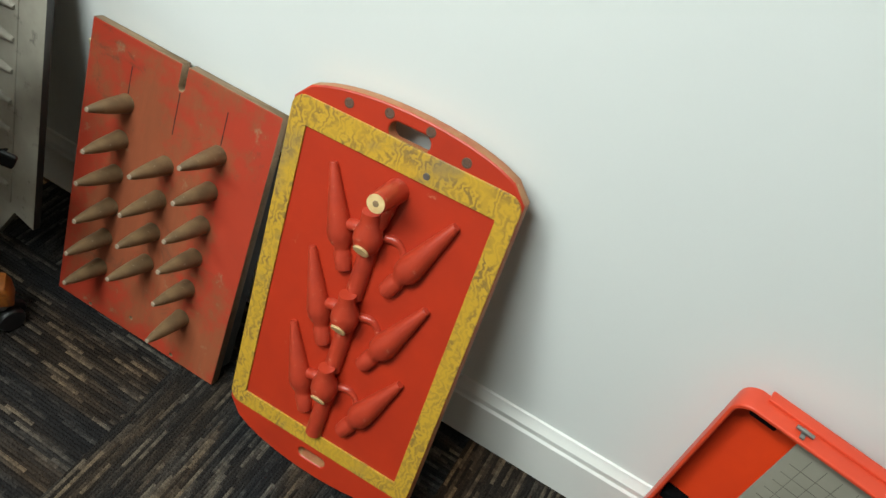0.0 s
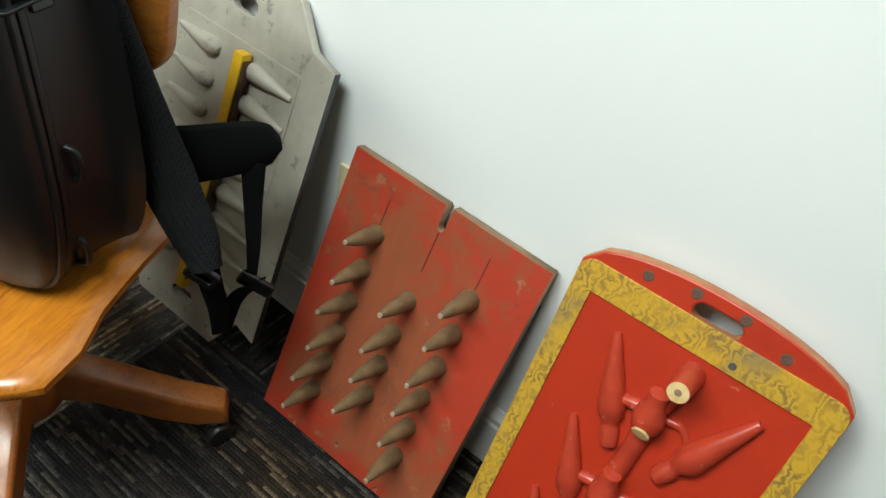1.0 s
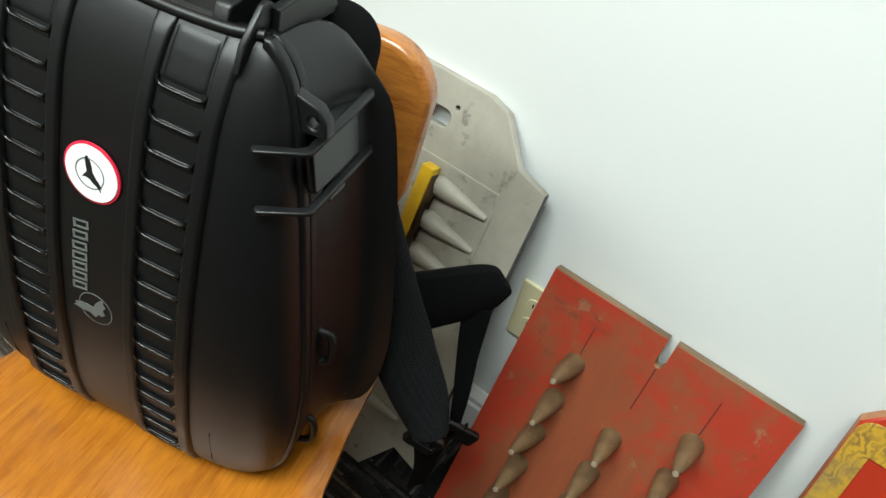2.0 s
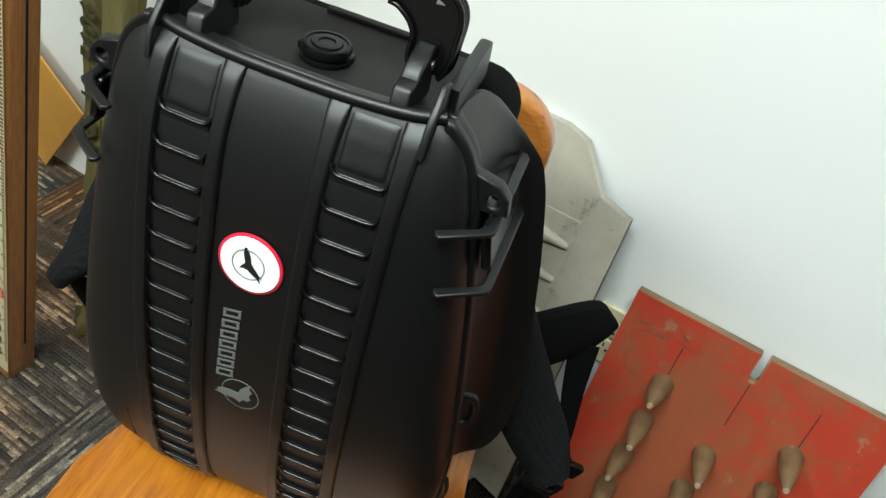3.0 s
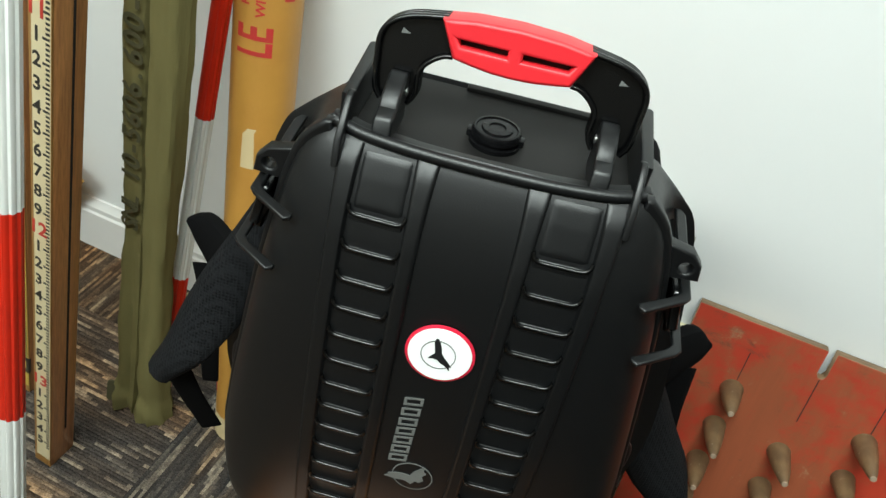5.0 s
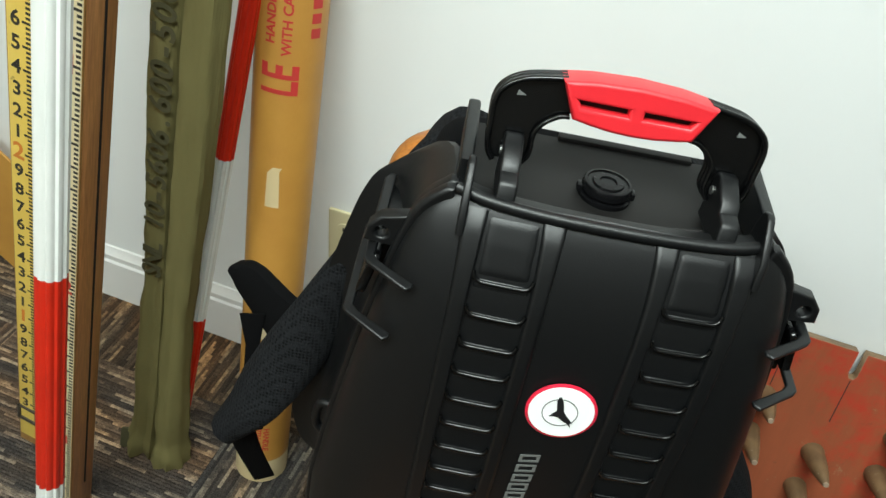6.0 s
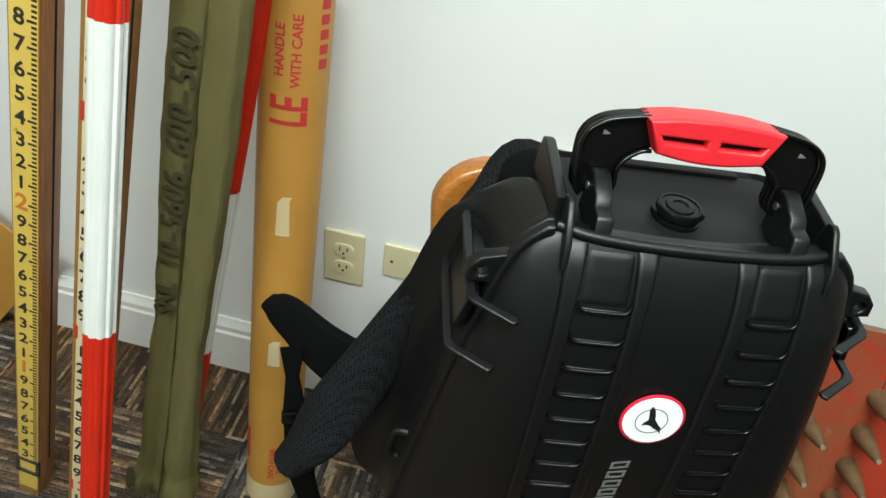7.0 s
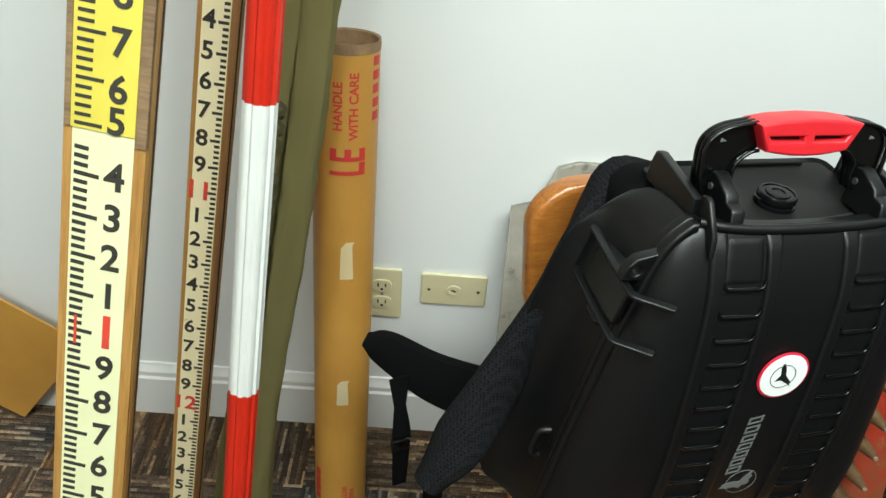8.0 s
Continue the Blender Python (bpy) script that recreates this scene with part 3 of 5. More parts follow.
def tulip_board(m):
    r = root("pattern_board", m, label="red foundry pattern board with yellow combed border and carved fittings", category="board")
    w, h = 0.2852, TUL_H
    b, sh = 0.028, -0.0095
    outer = arc_outline(w + 2 * b, h + 0.062, 0.047, 0.060)
    outer = [(x - b, z + 0.032) for x, z in outer]
    hole = [(x, z) for x, z in rounded(0.124 + sh, 0.184 + sh, 0.036, 0.060, 0.0115)]
    lowhole = [(x, z) for x, z in rounded(0.116, 0.166, -h - 0.062, -h - 0.045, 0.008)]
    small = [circle(x, z, 0.0035, n=12) for x, z in ((0.0528, 0.055), (0.1105, 0.066), (0.1705, 0.067), (0.2265, 0.051))]
    pn = part("panel", plate(outer, [hole, lowhole, *small], 0.022, 0.003), None, r)
    pn.data.materials.append(REDGLOSS), pn.data.materials.append(WORNEDGE)
    for f in pn.data.polygons:
        f.material_index = 0 if f.normal.y < -0.6 else 1
    out2 = rounded(-b + 0.001, w + b - 0.001, -h - 0.029, 0.040, 0.020)
    part("border", plate(out2, [[(0, 0), (w, 0), (w, -h), (0, -h)]], 0.004, 0.0006), MARBLE, r, "yellow border combed into a brown burl pattern", m=pose(0, -0.003, 0))
    for x, z in ((0.0528, 0.055), (0.1105, 0.066), (0.1705, 0.067), (0.2265, 0.051)):
        part("screw_socket", lathe([(0.0072, 0), (0.0070, 0.0006), (0.0045, 0.0008), (0.0040, 0.0002)], 16), RUSTRING, r, m=pose(x, 0.0, z, 90))
    part("rivet", lathe([(0.005, 0), (0.0045, 0.0012)], 14), STEEL, r, m=pose(0.1834, -0.003, 0.012, 90))
    plain_parts = set(r.children)
    # carved fittings: three tiers of two side bodies, a runner and a knuckle
    def between(a, c):
        d = Vector((c[0] - a[0], 0, c[1] - a[1]))
        return Matrix.Translation((a[0], -0.004, a[1])) @ d.to_track_quat("Z", "Y").to_matrix().to_4x4(), d.length

    for k in range(3):
        dz = -0.1345 * k
        lm, ln = between((0.063, -0.028 + dz), (0.119, -0.171 + dz))
        part("side_body", moulded_half(ln, 0.0055, 0.0185, 0.0110), REDPEG, r, m=lm)
        rm, rn = between((0.252, -0.031 + dz), (0.187, -0.171 + dz))
        part("side_body", moulded_half(rn, 0.0065, 0.0200, 0.0115), REDPEG, r, m=rm)
        part("knuckle", lathe([(0.004, 0), (0.012, 0.002), (0.0185, 0.012), (0.0210, 0.024), (0.0190, 0.036), (0.0135, 0.048), (0.0125, 0.058), (0.0125, 0.066)], 20), REDPEG, r, m=pose(0.1470, -0.012, -0.124 + dz, 8, -4, 0))
        part("knuckle_flat", lathe([(0.011, 0), (0.0125, 0.002), (0.011, 0.0035)], 16), RAWWOOD, r, "bare yellow wood under chipped paint", m=pose(0.147, -0.0285, -0.1140 + dz, 128, 0, 0))
        part("runner", rod_along([(0.146, -0.001, -0.100 + dz), (0.146, -0.003, -0.150 + dz), (0.144, -0.003, -0.205 + dz)], 0.0135, 14, 10), REDPEG, r)
        part("gate", rod_along([(0.142, -0.004, -0.100 + dz), (0.124, -0.005, -0.098 + dz), (0.105, -0.003, -0.104 + dz), (0.098, -0.002, -0.112 + dz)], lambda t: 0.0095 - 0.002 * t, 12, 12), REDPEG, r)
        part("gate", rod_along([(0.152, -0.003, -0.100 + dz), (0.176, -0.002, -0.093 + dz), (0.190, 0.001, -0.100 + dz), (0.200, 0.001, -0.118 + dz)], 0.0060, 12, 12), REDPEG, r)
    part("sprue", lathe([(0.0170, 0), (0.0160, 0.02), (0.0140, 0.054), (0.0135, 0.056)], 24), REDPEG, r, m=pose(0.160, 0, -0.026, 90, 0, 0))
    part("sprue_neck", rod_along([(0.158, -0.004, -0.030), (0.154, -0.006, -0.055), (0.150, -0.008, -0.080)], 0.0125, 14, 8), REDPEG, r)
    part("sprue_end", lathe([(0.0128, 0), (0.0128, 0.0015)], 24), RAWWOOD, r, "bare turned wood end", m=pose(0.160, -0.0555, -0.026, 90, 0, 0))
    part("sprue_core", lathe([(0.0045, 0), (0.004, 0.001)], 16), EDGEWOOD, r, m=pose(0.160, -0.0568, -0.026, 90, 0, 0))
    for o in set(r.children) - plain_parts:
        o.matrix_basis = pose(sh, 0, 0) @ o.matrix_basis


TUL_H = 0.4765
tulip_board(pose(0.0682, 1.2479, 0.5346, 0, 0, -1.3) @ pose(0, 0, 0, -18.3, 0, 0) @ pose(0, 0, 0, 0, -2.9, 0))


# ---- pale grey board ----
def grey_board():
    r = root("cone_board", pose(-0.432, 1.267, 0.610, -17.5, 0, 0), label="pale grey foundry pattern board with rows of half cones", category="board")
    out = [(0.045, -0.012), (0.0, 0.0), (-0.043, 0.056), (-0.075, 0.066), (-0.21, 0.066), (-0.24, 0.056), (-0.265, 0.0), (-0.305, -0.012), (-0.305, -0.512), (-0.265, -0.50), (-0.235, -0.575), (-0.045, -0.575), (0.0, -0.50), (0.045, -0.512)]
    holes = [rounded(-0.166, -0.116, -0.003, 0.021, 0.011), rounded(-0.155, -0.105, -0.535, -0.512, 0.011), circle(-0.175, 0.031, 0.0035, n=12), circle(-0.112, 0.030, 0.0035, n=12), circle(-0.06, -0.55, 0.003, n=12), circle(-0.215, -0.55, 0.003, n=12)]
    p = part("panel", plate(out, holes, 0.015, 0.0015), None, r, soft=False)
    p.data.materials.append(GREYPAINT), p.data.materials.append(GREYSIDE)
    # Only faces turned to +x or to the back take the darker grey.
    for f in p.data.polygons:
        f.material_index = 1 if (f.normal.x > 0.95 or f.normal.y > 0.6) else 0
    part("inset_panel", plate(rounded(-0.250, -0.008, -0.485, -0.042, 0.006), (), 0.003, 0.001), GREYPAINT, r, m=pose(0, -0.002, 0))
    for k in range(8):
        z = -0.075 - 0.0525 * k
        for s, x in ((1, -0.093), (-1, -0.178)):
            bm = lathe([(0.006, -0.012), (0.0125, -0.006), (0.0155, 0.002), (0.014, 0.016), (0.0045, 0.078), (0.0038, 0.080)], 16)
            part("half_cone", bm, GREYPAINT, r, m=pose(x, -0.003, z, 0, 90 * s + 4, 0))
    return r


grey_board()


def yellow_bar():
    r = root("yellow_bar", pose(-0.432, 1.267, 0.610, -17.5, 0, 0) @ pose(-0.130, -0.026, -0.49, 0, 1.5, 0), label="yellow painted wooden bar standing against the grey board", category="wooden bar")
    part("bar", box(0.0, 0.019, 0.0, 0.020, 0.0, 0.44, 0.0015), YELLOWBAR, r)
    # Dark brown right side; the scallops build a shadow's edge into its shape.
    pts = [(0.019, 0.02)]
    for k in range(18):
        pts.append((0.024 + 0.004 * math.cos(k * math.pi), 0.03 + 0.0235 * k))
    pts.append((0.019, 0.43))
    part("core", plate(pts, (), 0.017, 0.001), BROWNCORE, r, "dark brown core scalloped like a shadow's edge", m=pose(0, 0.0025, 0))


yellow_bar()


# ---- orange tray ----
def tray():
    r = root("plastic_case", pose(0.704, 1.226, 0.0, -2.8, 0, -10), label="open orange plastic case with a grey gridded panel inside", category="case")
    w, h, d = 0.46, 0.476, 0.038
    part("back_panel", plate(rounded(0.004, w - 0.004, 0.004, h - 0.004, 0.02), (), 0.004, 0.001), TRAYFLOOR, r, m=pose(0, d - 0.004, 0))
    part("rim", plate(rounded(0, w, 0, h, 0.024, 8), [rounded(0.006, w - 0.006, 0.006, h - 0.006, 0.02, 8)], d, 0.0022), TRAYRED, r)
    part("hinge_ridge", plate(rounded(0.03, w - 0.01, h - 0.001, h + 0.004, 0.002), (), 0.018, 0.0015), TRAYRED, r, m=pose(0, 0.026, 0))
    for x, z in ((0.010, 0.212), (0.022, h - 0.024)):
        part("foam_block", box(x, x + 0.035, 0.012, d - 0.006, z, z + 0.016, 0.002), FABRIC, r)
    part("latch", box(0.0, 0.006, -0.004, 0.014, 0, 0.003, 0.001), STEEL, r, "small chrome latch", m=pose(0.078, 0.008, h, 0, 0, 0))
    part("latch_pin", rod_along([(0.070, 0.014, h + 0.005), (0.092, 0.014, h + 0.005)], 0.003, 10, 4), STEEL, r)
    part("white_mark", box(0.185, 0.225, 0.012, 0.016, h - 0.0003, h + 0.0006), TRIM, r, soft=False)
    g = part("gridded_panel", plate(rounded(0.085, w - 0.008, 0.01, h - 0.012, 0.003), (), 0.003, 0.0006), GRIDPANEL, r, "grey panel with a dark square grid", m=pose(0, d - 0.022, 0))
    for k in range(17):
        part("grid_line", box(0.110 + 0.02 * k, 0.1107 + 0.02 * k, -0.0006, 0.001, 0.02, h - 0.03), GRIDLINE, g, soft=False)
    for k in range(21):
        part("grid_line", box(0.095, w - 0.012, -0.0006, 0.001, 0.02 + 0.02 * k, 0.0207 + 0.02 * k), GRIDLINE, g, soft=False)


tray()


# ---- chair ----
CHAIR = pose(-0.5405, 0.8105, 0, 0, 0, 15)


def chair():
    r = root("swivel_chair", CHAIR, label="honey-coloured oak swivel chair with casters under a black case", category="chair")
    # saddle seat
    half = curve_of([-0.16, -0.15, -0.12, -0.06, 0.0, 0.08, 0.15, 0.19, 0.20], [0.10, 0.165, 0.205, 0.205, 0.186, 0.176, 0.172, 0.155, 0.10])
    ys = [-0.165, -0.16, -0.15, -0.135, -0.115, -0.09, -0.06, -0.03, 0, 0.03, 0.06, 0.09, 0.12, 0.15, 0.175, 0.19, 0.198, 0.203]
    bm = bmesh.new()
    grid = {}
    nu = 24
    for layer in (0, 1):
        for i, y in enumerate(ys):
            for j in range(nu + 1):
                u = 2 * j / nu - 1
                hw = half(y) if y > -0.16 else 0.10
                x = hw * math.sin(u * math.pi / 2)
                edge = min(1.0, (hw - abs(x)) / 0.03, (y + 0.165) / 0.03 + 0.0, (0.203 - y) / 0.03)
                edge = max(edge, 0.0)
                roundoff = 0.012 * (1 - edge) ** 2
                if layer == 0:
                    z = 0.460 - roundoff - 0.006 * math.exp(-((abs(x) - 0.09) / 0.07) ** 2) * min(1, edge)
                else:
                    z = 0.425 + roundoff
                grid[layer, i, j] = bm.verts.new((x, y, z))
    for layer in (0, 1):
        for i in range(len(ys) - 1):
            for j in range(nu):
                bm.faces.new((grid[layer, i, j], grid[layer, i, j + 1], grid[layer, i + 1, j + 1], grid[layer, i + 1, j]))
    n = len(ys)
    for i in range(n - 1):
        for j in (0, nu):
            bm.faces.new((grid[0, i, j], grid[0, i + 1, j], grid[1, i + 1, j], grid[1, i, j]))
    for j in range(nu):
        for i in (0, n - 1):
            bm.faces.new((grid[0, i, j], grid[0, i, j + 1], grid[1, i, j + 1], grid[1, i, j]))
    part("seat", bm, CHAIRWOOD, r, "smooth honey-oak saddle seat")
    # curved back panel
    base = rounded(-0.166, 0.157, 0.640, 0.844, 0.055, 8)
    me = plate(base, (), 0.028, 0.008, 3)
    bm = bmesh.new()
    bm.from_mesh(me)
    bpy.data.meshes.remove(me)
    bmesh.ops.subdivide_edges(bm, edges=[e for e in bm.edges if e.calc_length() > 0.06], cuts=8)
    for v in bm.verts:
        v.co.x *= 1 - 0.10 * (0.80 - v.co.z) / 0.2 if v.co.z < 0.80 else 1
    part("backrest", bm, BACKWOOD, r, "rounded oak back panel with visible rings", m=pose(0, 0.184, 0, 0, 0, 0) @ pose(0, 0, 0.6, -5) @ pose(0, 0, -0.6))
    for x in (-0.09, 0.09):
        part("back_post", rod_along([(x, 0.185, 0.44), (x * 1.02, 0.200, 0.55), (x * 1.05, 0.215, 0.70)], 0.013, 12, 12), LEGWOOD, r)
    part("seat_plate", box(-0.09, 0.09, -0.09, 0.09, 0.405, 0.425, 0.004), GREYSIDE, r)
    part("column", lathe([(0.030, 0.14), (0.032, 0.20), (0.018, 0.22), (0.018, 0.41)], 20), STEEL, r)
    part("hub", lathe([(0.045, 0.12), (0.055, 0.14), (0.055, 0.215), (0.042, 0.235)], 24), LEGWOOD, r)
    prof = [(0.92 * u, q) for u, q in [(0.03, 0.150), (0.03, 0.225), (0.08, 0.218), (0.16, 0.180), (0.24, 0.138), (0.290, 0.120), (0.310, 0.112), (0.316, 0.098), (0.316, 0.068), (0.262, 0.066), (0.20, 0.085), (0.11, 0.135)]]
    for k in range(4):
        a = 46 - 15 + 90 * k
        leg = part("leg", plate(prof, (), 0.046, 0.008), LEGWOOD, r, m=pose(0, 0, 0, 0, 0, a) @ pose(0, -0.023, 0))
        c = part("caster", lathe([(0.012, 0.048), (0.014, 0.052), (0.014, 0.062), (0.010, 0.068)], 16), STEEL, r, m=pose(0, 0, 0, 0, 0, a) @ pose(0.266, 0, 0))
        for s in (-1, 1):
            part("wheel", lathe([(0.010, -0.008), (0.021, -0.008), (0.0235, -0.005), (0.0235, 0.005), (0.021, 0.008), (0.010, 0.008)], 20), CASTER, c, m=pose(0.010, s * 0.011, 0.0235, 90, 0, 30))
        part("fork", plate([(-0.012, 0.020), (0.016, 0.018), (0.014, 0.046), (-0.012, 0.050)], (), 0.006, 0.001), STEEL, c, m=pose(0, -0.003, 0))


chair()


# ---- hard-shell backpack case ----
CASE = pose(-0.556, 0.79, 0.462, 0, 0, 14) @ pose(0, 0, 0, -4, 0, 0) @ pose(0, 0, 0, 0, 2.7, 0) @ pose(-0.0045, 0, 0)
ZT = 0.467
half_w = curve_of([0.0, 0.006, 0.016, 0.032, 0.055, 0.10, 0.15, 0.21, 0.27, 0.34, 0.40, 0.425, 0.442, 0.453, 0.461, ZT], [0.118, 0.136, 0.151, 0.162, 0.1695, 0.1745, 0.1735, 0.1665, 0.1575, 0.1465, 0.1345, 0.1285, 0.1225, 0.1165, 0.108, 0.096])
front_y = curve_of([0.0, 0.006, 0.02, 0.05, 0.10, 0.18, 0.26, 0.33, 0.38, 0.41, 0.43, 0.445, 0.456, 0.462, ZT], [0.006, -0.012, -0.026, -0.039, -0.047, -0.051, -0.048, -0.041, -0.034, -0.028, -0.0215, -0.015, -0.009, -0.005, 0.000])
RIM = 0.004


def face(x, z, out=0.0):
    w = half_w(z)
    q = max(0.0, 1 - min(1.0, abs(x) / w) ** 4.8) ** 0.45
    return RIM - (RIM - min(front_y(z), RIM)) * q - out


def surf(x, z, out=0.0):
    return Vector((x, face(x, z, out), z))


def strip(x0, x1, z0, z1, h, edge=0.0025, nz=40, nx=6, spread=0.0):
    """Raised or sunk band lying on the lid with rounded edges; spread: how much wider it grows at its top."""
    rings = []
    for k in range(nz + 1):
        z = z0 + (z1 - z0) * k / nz
        grow = spread * max(0.0, (z - 0.405) / 0.05) ** 2
        a, b = x0 - grow, x1 + grow
        row = []
        for j in range(nx + 1):
            u = 0.5 - 0.5 * math.cos(math.pi * j / nx)
            x = a + (b - a) * u
            d = min(x - a, b - x, (z - z0) + 0.0003, (z1 - z) + 0.0003) / edge
            d = max(0.0, min(1.0, d))
            row.append(surf(x, z, -0.0015 + (h + 0.0015) * math.sqrt(1 - (1 - d) ** 2)))
        rings.append(row)
    return loft(rings, closed=False, cap=False)


def slab(outline, z, thick, tilt=0.0, side=1, bevel=0.0014):
    """Horizontal piece from an (x, y) outline, mirrored for side -1; tilt raises its back."""
    pts = [(side * a, b) for a, b in outline]
    pl = plate(pts[:: -1 if side < 0 else 1], (), thick, bevel)
    pl.transform(pose(0, 0, z, tilt) @ pose(0, 0, 0, -90))
    return pl


def hard_case():
    r = root("hard_case", CASE, label="black hard-shell backpack case with red grip standing on the chair seat", category="backpack case")
    zs = [0.0, 0.002, 0.006, 0.012, 0.02, 0.03, 0.045, 0.065, 0.09, 0.12, 0.15, 0.18, 0.21, 0.24, 0.27, 0.30, 0.33, 0.36, 0.385, 0.405, 0.42, 0.432, 0.442, 0.45, 0.456, 0.461, 0.464, ZT]
    rings = []
    n = 56
    for z in zs:
        w = half_w(z)
        row = []
        for k in range(n + 1):
            a = math.pi * k / n
            x = -w * math.copysign(abs(math.cos(a)) ** 0.62, math.cos(a))
            row.append(Vector((x, face(x, z), z)))
        rings.append(row)
    part("lid", loft(rings, closed=False, cap=False), SHELL, r)
    outline = [(half_w(z), z) for z in zs] + [(-half_w(z), z) for z in reversed(zs)]
    notched = [(x, z) for x, z in outline if z < 0.462]
    k = next(i for i, q in enumerate(notched) if q[0] < 0)
    notched[k:k] = [(0.103, 0.4655), (0.098, 0.4655), (0.0955, 0.4525), (-0.0955, 0.4525), (-0.098, 0.4655), (-0.103, 0.4655)]

    def grown(d):
        return [(x + math.copysign(d, x) * min(1.0, abs(x) / 0.1), z + d * (z - 0.23) / 0.23) for x, z in notched]

    # ridge round the mouth of the lid, then the deep back shell with its round shoulders
    part("rim", plate(grown(0.0035), (), 0.010, 0.003, 3), SHELL, r, m=pose(0, RIM - 0.004, 0))
    part("base_rim", plate(grown(0.0018), (), 0.010, 0.002), SHELL, r, m=pose(0, RIM + 0.008, 0))
    shell = []
    for y, d in ((0.010, 0.0), (0.040, -0.0005), (0.062, -0.003), (0.077, -0.008), (0.086, -0.015), (0.091, -0.026), (0.093, -0.040)):
        shell.append([Vector((x, y, z)) for x, z in grown(d)])
    part("base_shell", loft(shell), SHELL, r)
    lip = [(u, face(u, 0.4655) - 0.0045 * (1 - (u / 0.1) ** 2) + 0.001, 0.4645 + 0.004 * (abs(u) / 0.1) ** 3) for u in (-0.100, -0.08, -0.05, -0.02, 0.02, 0.05, 0.08, 0.100)]
    part("top_lip", rod_along(lip, 0.0042, 12, 30), SHELL, r)
    ledge = []
    for p in spline(lip, 30):
        ledge.append([Vector((p.x, p.y + a, b)) for a, b in ((0.0, p.z + 0.0016), (0.010, p.z + 0.0004), (0.0150, p.z - 0.0006), (0.0165, p.z - 0.0028), (0.0165, 0.4530), (0.0, 0.4530))])
    part("lip_ledge", loft(ledge), SHELL, r)
    for s in (-1, 1):
        for a, b, h in ((0.0300, 0.0418, 0.0040), (0.0800, 0.0925, 0.0044)):
            part("rail", strip(*sorted((s * a, s * b)), 0.004, 0.4625, h, 0.0026, 70, 12, 0.0016), SHELL, r)
        for k in range(18):
            z = 0.4215 - 0.0236 * k + 0.00035 * max(0, k - 6) ** 1.3
            if z < 0.012:
                continue
            xs = [s * (0.0415 + 0.0390 * u) for u in (0, 0.03, 0.10, 0.2, 0.5, 0.8, 0.90, 0.97, 1)]
            zz = [z + 0.0065, z + 0.0028, z + 0.0006, z, z, z, z + 0.0006, z + 0.0028, z + 0.0065]
            part("crossbar", rod_along([surf(x, q, 0.0022) for x, q in zip(xs, zz)], 0.0015, 10, 20), SMOOTHBLACK, r)
            part("crossbar_web", strip(*sorted((s * 0.0415, s * 0.0803)), z - 0.0052, z + 0.0008, 0.0010, 0.0022, 6, 6), SHELL, r)
            low = 0.4215 - 0.0236 * (k + 1) + 0.00035 * max(0, k - 5) ** 1.3
            if low > 0.012:
                part("pillow", strip(*sorted((s * 0.0455, s * 0.0765)), low + 0.0030, z - 0.0070, -0.0004, 0.0030, 8, 8), SHELL, r)
        part("top_pillow", strip(*sorted((s * 0.0440, s * 0.0780)), 0.4240, 0.4600, 0.0008, 0.004, 14, 10), SHELL, r)
        # guard plate beside the handle: a front fin and a stouter rear wing
        gx = s * 0.0940
        part("guard_plate", plate([(-0.0165, 0.447), (-0.0125, 0.465), (0.006, 0.486), (0.011, 0.488), (0.017, 0.486), (0.020, 0.476), (0.020, 0.456), (-0.006, 0.452)], (), 0.0050, 0.0014), SHELL, r, m=pose(gx + 0.0025, 0, 0, 0, 0, 90))
        part("guard_wing", plate([(0.017, 0.456), (0.017, 0.482), (0.084, 0.4885), (0.091, 0.486), (0.095, 0.474), (0.096, 0.456)], (), 0.0085, 0.0018), SHELL, r, m=pose(s * 0.0975 + 0.00425, 0, 0, 0, 0, 90))
        # hinge arm rising from the lip to the handle
        hx = s * 0.0700
        part("hinge_block", plate([(-0.0025, 0.463), (0.001, 0.4775), (0.004, 0.480), (0.013, 0.481), (0.016, 0.486), (0.036, 0.4945), (0.043, 0.493), (0.0455, 0.486), (0.0455, 0.458), (0.004, 0.458)], (), 0.0125, 0.0018), SHELL, r, m=pose(hx + 0.00625, 0, 0, 0, 0, 90))
        part("pin", rod_along([(hx - 0.0072, 0.038, 0.4815), (hx + 0.0072, 0.038, 0.4815)], 0.0030, 12, 3), STEEL, r)
        # side latch between two guard fins
        fin = [(0.1165, -0.0285), (0.1205, -0.0310), (0.1480, -0.0125), (0.1515, -0.0080), (0.1515, 0.0800), (0.1480, 0.0860), (0.1430, 0.0860), (0.1445, -0.0040), (0.1400, -0.0095), (0.1160, -0.0245)]
        part("latch_guard", slab(fin, 0.4105, 0.0038, 4.0, s), SHELL, r)
        part("latch_guard", slab([(a + 0.0095, b - 0.004) for a, b in fin], 0.3670, 0.0038, 4.0, s), SHELL, r)
        boss = [(s * a, b) for a, b in ((0.118, 0.372), (0.1550, 0.372), (0.1455, 0.4105), (0.118, 0.4105))]
        part("latch_seat", plate(boss[:: -1 if s > 0 else 1], (), 0.076, 0.002), SHELL, r, m=pose(0, 0.006, 0, -3.5))
        part("latch", plate(rounded(-0.034, 0.034, -0.0185, 0.0185, 0.004), (), 0.007, 0.002), SMOOTHBLACK, r, "satin black latch", m=pose(s * 0.1515, 0.032, 0.3895, 0, 0, 90 * s) @ pose(0, 0, 0, -13, 0, 0))
